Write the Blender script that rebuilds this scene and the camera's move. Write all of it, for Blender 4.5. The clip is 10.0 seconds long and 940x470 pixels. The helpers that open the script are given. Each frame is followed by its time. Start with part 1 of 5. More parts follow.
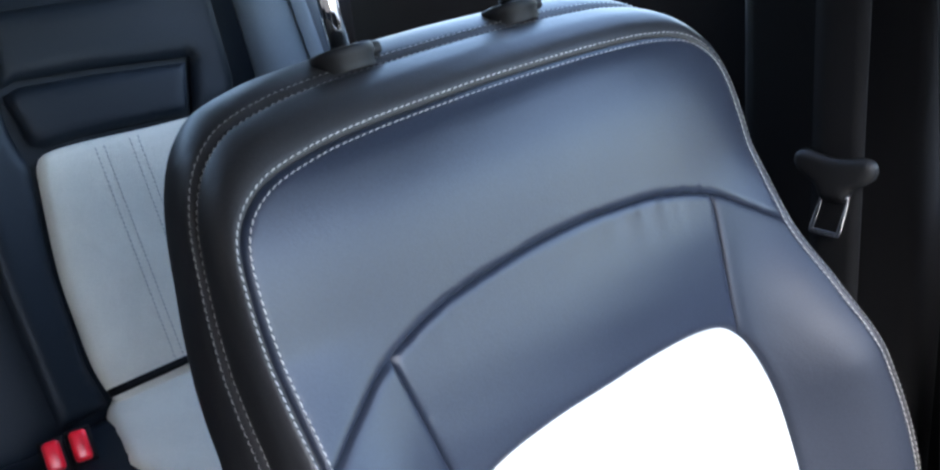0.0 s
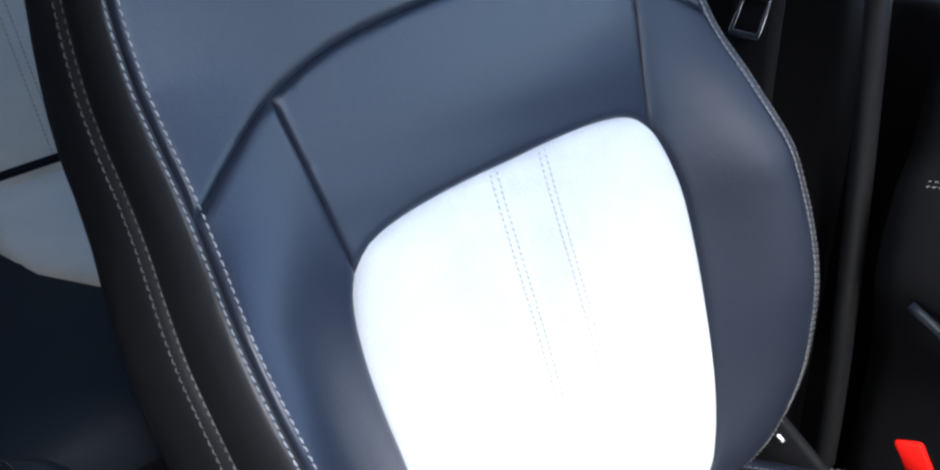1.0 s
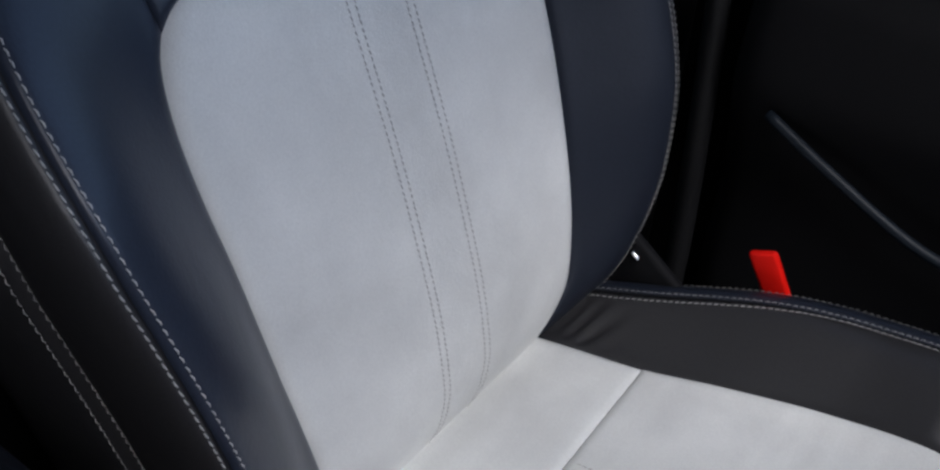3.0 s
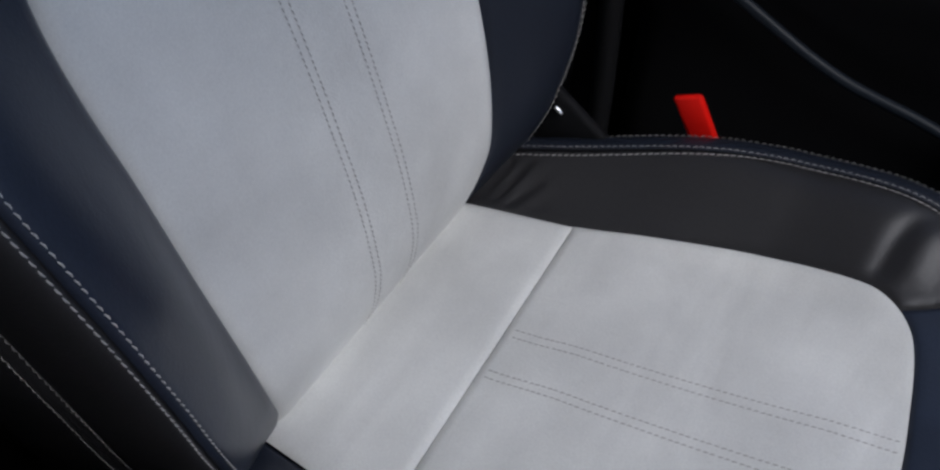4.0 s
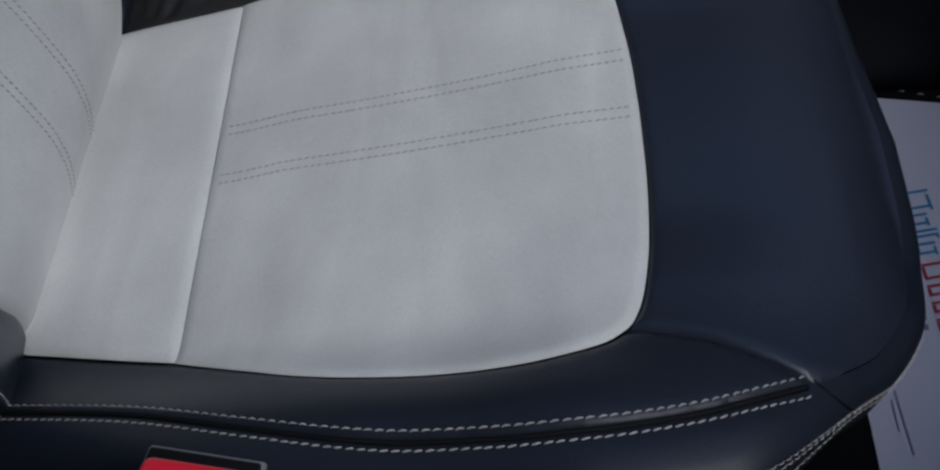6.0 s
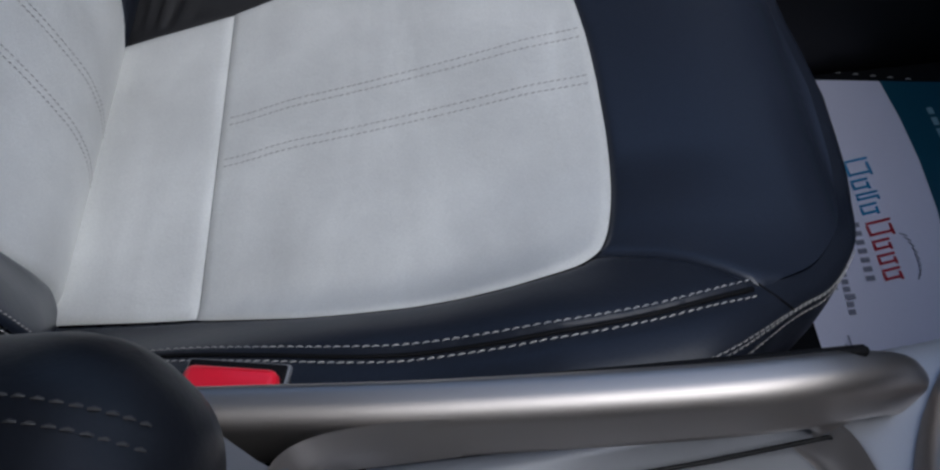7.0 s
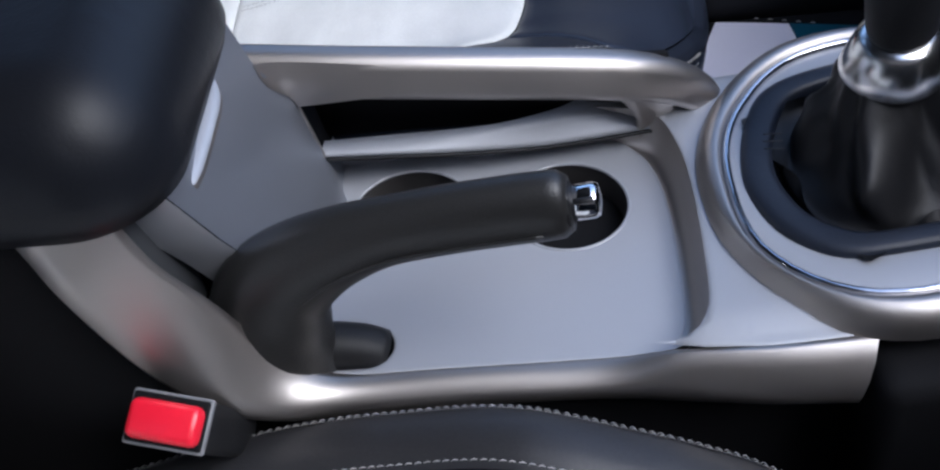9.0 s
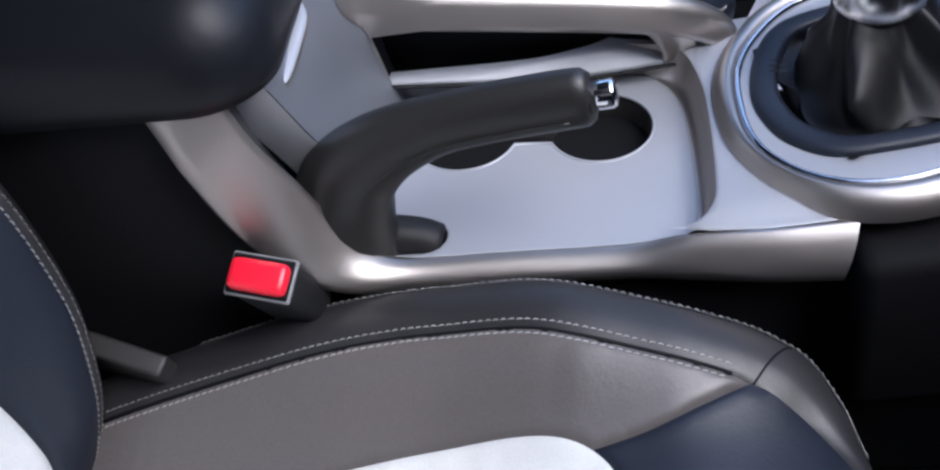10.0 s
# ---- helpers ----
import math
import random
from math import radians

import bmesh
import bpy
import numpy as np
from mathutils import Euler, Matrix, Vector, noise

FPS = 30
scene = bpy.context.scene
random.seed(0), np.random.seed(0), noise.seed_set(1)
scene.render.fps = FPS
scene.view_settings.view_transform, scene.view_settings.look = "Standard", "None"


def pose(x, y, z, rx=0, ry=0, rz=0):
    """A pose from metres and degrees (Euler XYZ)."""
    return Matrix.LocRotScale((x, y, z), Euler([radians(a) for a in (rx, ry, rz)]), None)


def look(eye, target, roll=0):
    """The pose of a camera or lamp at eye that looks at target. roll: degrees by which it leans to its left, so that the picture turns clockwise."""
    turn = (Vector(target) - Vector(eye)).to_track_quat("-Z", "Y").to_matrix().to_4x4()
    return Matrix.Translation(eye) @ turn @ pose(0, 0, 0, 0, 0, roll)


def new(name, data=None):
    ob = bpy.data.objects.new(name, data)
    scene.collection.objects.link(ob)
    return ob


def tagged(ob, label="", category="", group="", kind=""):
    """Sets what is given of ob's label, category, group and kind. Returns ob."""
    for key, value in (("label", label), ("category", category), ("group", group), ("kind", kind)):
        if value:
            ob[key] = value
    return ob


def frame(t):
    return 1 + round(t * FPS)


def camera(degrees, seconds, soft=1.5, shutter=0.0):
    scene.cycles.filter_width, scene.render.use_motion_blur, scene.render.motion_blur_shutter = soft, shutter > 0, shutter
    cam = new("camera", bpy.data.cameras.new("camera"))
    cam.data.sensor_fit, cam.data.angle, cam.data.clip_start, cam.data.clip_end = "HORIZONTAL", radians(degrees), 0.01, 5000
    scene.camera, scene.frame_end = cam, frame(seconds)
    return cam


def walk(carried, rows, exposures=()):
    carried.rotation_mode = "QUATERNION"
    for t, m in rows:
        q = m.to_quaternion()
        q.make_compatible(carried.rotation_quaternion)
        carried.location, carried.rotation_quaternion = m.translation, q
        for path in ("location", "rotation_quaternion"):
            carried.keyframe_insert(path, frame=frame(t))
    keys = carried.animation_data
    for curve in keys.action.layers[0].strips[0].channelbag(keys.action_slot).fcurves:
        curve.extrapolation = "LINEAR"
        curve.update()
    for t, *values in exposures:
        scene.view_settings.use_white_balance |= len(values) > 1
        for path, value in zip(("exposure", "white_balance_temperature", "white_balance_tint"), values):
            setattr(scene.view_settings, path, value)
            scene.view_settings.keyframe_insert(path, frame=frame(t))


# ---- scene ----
import itertools

from mathutils.geometry import delaunay_2d_cdt

# ---- camera ----
cam = camera(51.70, 10.0, soft=2.4, shutter=0.0)
PATH = [
    (0, (0.3153, -0.0879, 1.1188), (-0.4012, 0.4939, 0.7339), -6.75),
    (0.5, (0.3212, -0.0834, 1.0774), (-0.3764, 0.4936, 0.6528), -4.74),
    (1, (0.3141, -0.0764, 1.0203), (-0.3115, 0.5251, 0.5236), -2.01),
    (1.5, (0.3118, -0.0675, 0.9895), (-0.2831, 0.5509, 0.4761), -0.47),
    (2, (0.3126, -0.0627, 0.9556), (-0.2581, 0.5682, 0.4299), 0.42),
    (2.5, (0.3024, -0.0556, 0.9302), (-0.2137, 0.5923, 0.3700), 2.88),
    (2.7, (0.2930, -0.0593, 0.9219), (-0.1966, 0.6019, 0.3535), 3.62),
    (4, (0.2613, -0.0240, 0.9172), (-0.0618, 0.6009, 0.2066), 3.02),
    (4.5, (0.2666, -0.0186, 0.8995), (0.0006, 0.5966, 0.1574), 2.27),
    (5, (0.2839, -0.0170, 0.8773), (0.0690, 0.6009, 0.1210), -3.12),
    (5.5, (0.2889, -0.0266, 0.8505), (0.1475, 0.5868, 0.0735), -4.67),
    (6, (0.3022, -0.0350, 0.8419), (0.2150, 0.5353, 0.0251), -9.22),
    (6.2, (0.3057, -0.0547, 0.8472), (0.2357, 0.5182, 0.0305), -10.63),
    (7.5, (0.2959, -0.1634, 0.8716), (0.2484, 0.4757, 0.1040), -8.84),
    (8, (0.3110, -0.2317, 0.8747), (0.2884, 0.4302, 0.1254), -5.90),
    (8.5, (0.3319, -0.3383, 0.8575), (0.2959, 0.3383, 0.1221), -7.21),
    (9, (0.3606, -0.4356, 0.8684), (0.2804, 0.2450, 0.1401), -9.05),
    (9.5, (0.3740, -0.4949, 0.8657), (0.3072, 0.1854, 0.1359), -6.25),
    (10, (0.3797, -0.5633, 0.8893), (0.2347, 0.1268, 0.1802), -11.95),
]
walk(cam, [(t, look(eye, target, roll)) for t, eye, target, roll in PATH], [(0.0, 3.45, 6350, 8), (0.5, 3.25, 6000, 8), (1.0, 2.55, 5950, 8), (1.5, 1.7, 6050, 9), (2.0, 1.26, 6050, 10), (2.5, 0.95, 6050, 10), (4.0, 0.44, 6000, 10), (5.0, 0.22, 5950, 9), (6.0, 0.13, 5900, 8), (7.5, 0.62, 5800, 8), (8.0, 0.78, 5780, 8), (9.0, 1.36, 5720, 10), (9.5, 1.62, 5780, 11), (10.0, 1.77, 5850, 12)])

# ---- light ----
world = bpy.data.worlds.new("sky_world")
world.use_nodes = True
scene.world = world
wn = world.node_tree.nodes
sky = wn.new("ShaderNodeTexSky")
sky.sky_type = "NISHITA"
sky.sun_disc = False
sky.sun_elevation, sky.sun_rotation = radians(53), radians(119.5)
sky.air_density, sky.dust_density = 1.0, 2.0
wn["Background"].inputs[1].default_value = 0.15
world.node_tree.links.new(sky.outputs[0], wn["Background"].inputs[0])
sun_data = bpy.data.lights.new("sun", "SUN")
sun_data.energy, sun_data.angle, sun_data.color = 0.70, radians(38), (1.0, 0.99, 0.97)
sun = new("sun", sun_data)
sun.matrix_world = look((2.3, -1.3, 3.5), (0, 0, 0))

# ---- materials ----


def material(name, base, rough=0.5, metal=0.0, grain=0.0, grain_size=300.0, stain=0.0, stain_size=9.0, bump=0.0, sheen=0.0, gloss=0.5, crease=0.0, crease_size=22.0, brushed=0.0):
    """A procedural surface: large soft stains, fine grain, and relief."""
    m = bpy.data.materials.new(name)
    m.use_nodes = True
    nt = m.node_tree
    n, l = nt.nodes, nt.links
    b = n["Principled BSDF"]
    b.inputs["Roughness"].default_value = rough
    b.inputs["Metallic"].default_value = metal
    b.inputs["Specular IOR Level"].default_value = gloss
    b.inputs["Sheen Weight"].default_value = sheen
    b.inputs["Sheen Roughness"].default_value = 0.45
    co = n.new("ShaderNodeTexCoord")
    big = n.new("ShaderNodeTexNoise")
    big.inputs["Scale"].default_value, big.inputs["Detail"].default_value = stain_size, 4.0
    fine = n.new("ShaderNodeTexNoise")
    fine.inputs["Scale"].default_value, fine.inputs["Detail"].default_value = grain_size, 3.0
    l.new(co.outputs["Object"], big.inputs["Vector"])
    l.new(co.outputs["Object"], fine.inputs["Vector"])
    mixa = n.new("ShaderNodeMix")
    mixa.data_type = "RGBA"
    mixa.inputs[6].default_value = (*[c * (1 - stain) for c in base], 1)
    mixa.inputs[7].default_value = (*[min(1, c * (1 + stain)) for c in base], 1)
    l.new(big.outputs["Fac"], mixa.inputs[0])
    mixb = n.new("ShaderNodeMix")
    mixb.data_type, mixb.blend_type = "RGBA", "MULTIPLY"
    mixb.inputs[0].default_value = 1.0
    ramp = n.new("ShaderNodeMapRange")
    ramp.inputs["To Min"].default_value, ramp.inputs["To Max"].default_value = 1 - grain, 1 + grain
    l.new(fine.outputs["Fac"], ramp.inputs["Value"])
    l.new(mixa.outputs[2], mixb.inputs[6])
    l.new(ramp.outputs["Result"], mixb.inputs[7])
    tone = mixb.outputs[2]
    if brushed:
        # strokes left in the nap by a hand
        mp, st = n.new("ShaderNodeMapping"), n.new("ShaderNodeTexNoise")
        mp.inputs["Scale"].default_value = (15.0, 4.0, 5.0)
        mp.inputs["Rotation"].default_value = (0.0, 0.0, 0.35)
        st.inputs["Scale"].default_value, st.inputs["Detail"].default_value = 1.0, 3.0
        st.inputs["Distortion"].default_value = 1.2
        l.new(co.outputs["Object"], mp.inputs["Vector"])
        l.new(mp.outputs["Vector"], st.inputs["Vector"])
        sr, mixc = n.new("ShaderNodeMapRange"), n.new("ShaderNodeMix")
        sr.inputs["From Min"].default_value, sr.inputs["From Max"].default_value = 0.35, 0.65
        sr.inputs["To Min"].default_value, sr.inputs["To Max"].default_value = 1 - brushed, 1 + 0.4 * brushed
        mixc.data_type, mixc.blend_type = "RGBA", "MULTIPLY"
        mixc.inputs[0].default_value = 1.0
        l.new(st.outputs["Fac"], sr.inputs["Value"])
        l.new(tone, mixc.inputs[6])
        l.new(sr.outputs["Result"], mixc.inputs[7])
        tone = mixc.outputs[2]
    l.new(tone, b.inputs["Base Color"])
    if bump:
        bn = n.new("ShaderNodeBump")
        bn.inputs["Strength"].default_value, bn.inputs["Distance"].default_value = bump, 0.0006
        l.new(fine.outputs["Fac"], bn.inputs["Height"])
        l.new(bn.outputs["Normal"], b.inputs["Normal"])
        if crease:
            # soft dents and creases of stretched hide
            cr = n.new("ShaderNodeTexNoise")
            cr.inputs["Scale"].default_value, cr.inputs["Detail"].default_value = crease_size, 5.0
            cr.inputs["Distortion"].default_value = 0.8
            l.new(co.outputs["Object"], cr.inputs["Vector"])
            cb = n.new("ShaderNodeBump")
            cb.inputs["Strength"].default_value, cb.inputs["Distance"].default_value = crease, 0.004
            l.new(cr.outputs["Fac"], cb.inputs["Height"])
            l.new(cb.outputs["Normal"], bn.inputs["Normal"])
    rr = n.new("ShaderNodeMapRange")
    rr.inputs["To Min"].default_value, rr.inputs["To Max"].default_value = max(0.02, rough - 0.07), min(1, rough + 0.07)
    l.new(big.outputs["Fac"], rr.inputs["Value"])
    l.new(rr.outputs["Result"], b.inputs["Roughness"])
    return m


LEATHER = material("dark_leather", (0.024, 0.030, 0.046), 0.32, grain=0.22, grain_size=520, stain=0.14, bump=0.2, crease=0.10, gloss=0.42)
# Darker copy of dark_leather; shade on bolsters and driver's seat put into colour.
LEATHER_SIDE_SHADE = material("dark_leather_side_shade", (0.016, 0.020, 0.031), 0.42, grain=0.22, grain_size=520, stain=0.14, bump=0.22, crease=0.12, gloss=0.34)
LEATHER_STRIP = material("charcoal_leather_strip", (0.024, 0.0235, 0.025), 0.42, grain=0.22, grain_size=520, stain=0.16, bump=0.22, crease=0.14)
# Lighter copy of the seat leather; light on the driver's bolsters put into colour.
LEATHER_LIT = material("lit_charcoal_leather", (0.112, 0.101, 0.097), 0.38, grain=0.15, grain_size=420, stain=0.16, bump=0.26, crease=0.16)
SUEDE = material("pale_suede", (0.71, 0.71, 0.68), 0.9, grain=0.12, grain_size=700, stain=0.27, stain_size=10, bump=0.3, sheen=0.15, crease=0.20, crease_size=24, brushed=0.085)
TAB_RED = material("red_tab_plastic", (0.97, 0.010, 0.004), 0.6, grain=0.04, grain_size=900, stain=0.03, gloss=0.15)
# Lighter, warmer copy of the suede; the bench's missing light is put into colour.
SUEDE_REAR_LIT = material("pale_rear_suede_lit", (0.80, 0.77, 0.66), 0.9, grain=0.12, grain_size=700, stain=0.18, stain_size=10, bump=0.3, sheen=0.15, crease=0.2, crease_size=24)
THREAD = material("pale_thread", (0.44, 0.43, 0.41), 0.8, grain=0.15, grain_size=1500)
THREAD_GREY = material("grey_thread", (0.36, 0.345, 0.32), 0.85, grain=0.15, grain_size=1500)
THREAD_DARK = material("dark_thread", (0.03, 0.03, 0.032), 0.7, grain=0.15, grain_size=1500)
ARM_LEATHER = material("black_leather", (0.008, 0.009, 0.012), 0.42, grain=0.22, grain_size=520, stain=0.10, bump=0.16, crease=0.14, gloss=0.27)
REAR_LEATHER = material("rear_dark_leather", (0.010, 0.014, 0.020), 0.45, grain=0.22, grain_size=520, stain=0.10, bump=0.3, gloss=0.2)
BLACK_PLASTIC = material("black_plastic", (0.011, 0.011, 0.012), 0.55, grain=0.2, grain_size=700, stain=0.12, bump=0.3, gloss=0.35)
SOFT_BLACK = material("soft_black_trim", (0.005, 0.005, 0.006), 0.75, grain=0.2, grain_size=600, stain=0.15, bump=0.3, gloss=0.2)
GRIP = material("grip_leatherette", (0.019, 0.0185, 0.018), 0.42, grain=0.25, grain_size=650, stain=0.10, bump=0.4)
SILVER = material("silver_painted_plastic", (0.48, 0.445, 0.415), 0.45, metal=1.0, grain=0.05, grain_size=1800, stain=0.04, bump=0.05)
SILVER_MATT = material("silver_tray_plastic", (0.40, 0.41, 0.435), 0.48, metal=0.35, grain=0.05, grain_size=1800, stain=0.04, bump=0.06)
GREY_TRIM = material("grey_trim", (0.2, 0.2, 0.205), 0.45, grain=0.08, grain_size=900, stain=0.05)
CHROME = material("chrome", (0.86, 0.86, 0.87), 0.07, metal=1.0, grain=0.01, stain=0.02)
SATIN = material("satin_silver", (0.78, 0.78, 0.78), 0.24, metal=1.0, grain=0.03, stain=0.04)
# Chrome darkened for the ring; the dark cabin's reflection is put into its colour.
CHROME_DIMMED = material("chrome_dimmed", (0.58, 0.58, 0.60), 0.07, metal=1.0, grain=0.01, stain=0.02)
# Same silver moulding as the tray; the face's dimmer light put into a copy.
SILVER_FACE_DIM = material("silver_face_plastic_dim", (0.41, 0.43, 0.475), 0.46, metal=0.88, grain=0.05, grain_size=1800, stain=0.04, bump=0.06)
STEEL = material("steel_plate", (0.8, 0.8, 0.8), 0.18, metal=1.0, grain=0.03, stain=0.05)
RED = material("red_button_plastic", (0.90, 0.015, 0.04), 0.3, grain=0.04, grain_size=900, stain=0.05)
BOOT = material("boot_leather", (0.006, 0.006, 0.007), 0.48, grain=0.22, grain_size=520, stain=0.12, bump=0.15, crease=0.2, crease_size=30, gloss=0.35)
CUP = material("cup_plastic", (0.028, 0.026, 0.025), 0.5, grain=0.2, grain_size=700, stain=0.12, bump=0.2)
LINER = material("grey_liner_plastic", (0.055, 0.058, 0.062), 0.55, grain=0.15, grain_size=700, stain=0.1, bump=0.2)
WEBBING = material("belt_webbing", (0.009, 0.009, 0.010), 0.8, grain=0.3, grain_size=900, stain=0.1, bump=0.5, gloss=0.2)
WEBBING_GREY = material("grey_belt_webbing", (0.055, 0.07, 0.085), 0.7, grain=0.3, grain_size=900, stain=0.1, bump=0.5)
CARPET = material("dark_carpet", (0.009, 0.009, 0.010), 0.95, grain=0.5, grain_size=420, stain=0.2, bump=0.8, gloss=0.15)
HEADLINER = material("headliner_cloth", (0.10, 0.10, 0.102), 0.95, grain=0.1, grain_size=800, stain=0.04, bump=0.3)
PAPER = material("printed_paper_white", (0.80, 0.78, 0.88), 0.5, grain=0.02, stain=0.02)
PAPER_BLUE = material("printed_paper_blue", (0.006, 0.075, 0.12), 0.4, grain=0.03, stain=0.06)
INK_BLUE = material("ink_blue", (0.05, 0.3, 0.55), 0.5)
INK_RED = material("ink_red", (0.5, 0.03, 0.05), 0.5)
INK_GREY = material("ink_grey", (0.25, 0.25, 0.3), 0.5)
INK_PALE = material("ink_pale", (0.25, 0.42, 0.48), 0.5)
BOUNCE_WARM = material("warm_bounce_wall", (0.17, 0.118, 0.085), 0.9, grain=0.2, grain_size=40, stain=0.15, stain_size=0.8)
BEIGE = material("beige_door_trim", (0.55, 0.53, 0.46), 0.7, grain=0.12, grain_size=800, stain=0.06, bump=0.3)
ASPHALT = material("asphalt", (0.12, 0.12, 0.12), 0.9, grain=0.4, grain_size=60, stain=0.2, stain_size=1.0, bump=0.5)

# ---- mesh helpers ----


def thing(name, label, category, at=(0, 0, 0), group="", kind=""):
    ob = new(name)
    ob.location = at
    ob.empty_display_size = 0.05
    return tagged(ob, label, category, group, kind)


def part(name, geo, mat, parent=None, label="", smooth=True, kind=""):
    """Links (vertices, faces) or a bmesh as ONE mesh object under a thing or a part."""
    me = bpy.data.meshes.new(name)
    if isinstance(geo, bmesh.types.BMesh):
        geo.to_mesh(me)
        geo.free()
    else:
        me.from_pydata([tuple(v) for v in geo[0]], [], [tuple(f) for f in geo[1]])
    me.materials.append(mat)
    me.polygons.foreach_set("use_smooth", [smooth] * len(me.polygons))
    me.update()
    ob = new(name, me)
    if parent is not None:
        up, p = Vector((0, 0, 0)), parent
        while p is not None:
            up, p = up + p.location, p.parent
        me.transform(Matrix.Translation(-up))
        ob.parent = parent
    return tagged(ob, label, kind=kind)


def spline(xs, ys):
    """A smooth curve through points, monotone between them, as a function on arrays."""
    xs, ys = np.array(xs, float), np.array(ys, float)
    h, d = np.diff(xs), np.diff(ys) / np.diff(xs)
    m = np.zeros(len(xs))
    for i in range(1, len(xs) - 1):
        if d[i - 1] * d[i] > 0:
            w1, w2 = 2 * h[i] + h[i - 1], h[i] + 2 * h[i - 1]
            m[i] = (w1 + w2) / (w1 / d[i - 1] + w2 / d[i])
    m[0], m[-1] = d[0], d[-1]

    def f(x):
        x = np.clip(np.asarray(x, float), xs[0], xs[-1])
        i = np.clip(np.searchsorted(xs, x) - 1, 0, len(xs) - 2)
        t = (x - xs[i]) / h[i]
        return (ys[i] * (1 + 2 * t) * (1 - t) ** 2 + m[i] * h[i] * t * (1 - t) ** 2
                + ys[i + 1] * t * t * (3 - 2 * t) - m[i + 1] * h[i] * t * t * (1 - t))
    return f


def smooth01(t):
    t = np.clip(t, 0, 1)
    return t * t * (3 - 2 * t)


def rounded(points, step, closed=False):
    """A Catmull-Rom line through points, stepped evenly."""
    p = np.array(points, float)
    if closed:
        p = np.vstack([p[-1:], p, p[:2]])
    else:
        p = np.vstack([2 * p[:1] - p[1:2], p, 2 * p[-1:] - p[-2:-1]])
    out = []
    t = np.linspace(0, 1, 24, endpoint=False)[:, None]
    for a, b, c, d in zip(p[:-3], p[1:-2], p[2:-1], p[3:]):
        out.append(0.5 * (2 * b + (c - a) * t + (2 * a - 5 * b + 4 * c - d) * t * t + (3 * b - a - 3 * c + d) * t ** 3))
    out = np.vstack(out + [p[-2:-1]])
    return even(out, step)


def even(line, step):
    line = np.array(line, float)
    s = np.r_[0, np.cumsum(np.linalg.norm(np.diff(line, axis=0), axis=1))]
    n = max(2, int(round(s[-1] / step)) + 1)
    q = np.linspace(0, s[-1], n)
    return np.stack([np.interp(q, s, line[:, k]) for k in range(line.shape[1])], 1)


def inside(poly, pts):
    x, y = pts[:, 0], pts[:, 1]
    r = np.zeros(len(pts), bool)
    for (x1, y1), (x2, y2) in zip(poly, np.roll(poly, -1, axis=0)):
        c = (y1 > y) != (y2 > y)
        r ^= c & (x < (x2 - x1) * (y - y1) / (y2 - y1 + 1e-15) + x1)
    return r


def edge_distance(poly, pts):
    best = np.full(len(pts), 1e9)
    for a, b in zip(poly, np.roll(poly, -1, axis=0)):
        ab = b - a
        t = np.clip(((pts - a) @ ab) / (ab @ ab + 1e-15), 0, 1)
        best = np.minimum(best, np.linalg.norm(pts - a - t[:, None] * ab, axis=1))
    return best


def ring_of(*lines, step=0.006):
    """One closed outline out of lines laid end to end."""
    out = []
    for l in lines:
        out.extend(even(l, step)[:-1].tolist())
    return np.array(out)


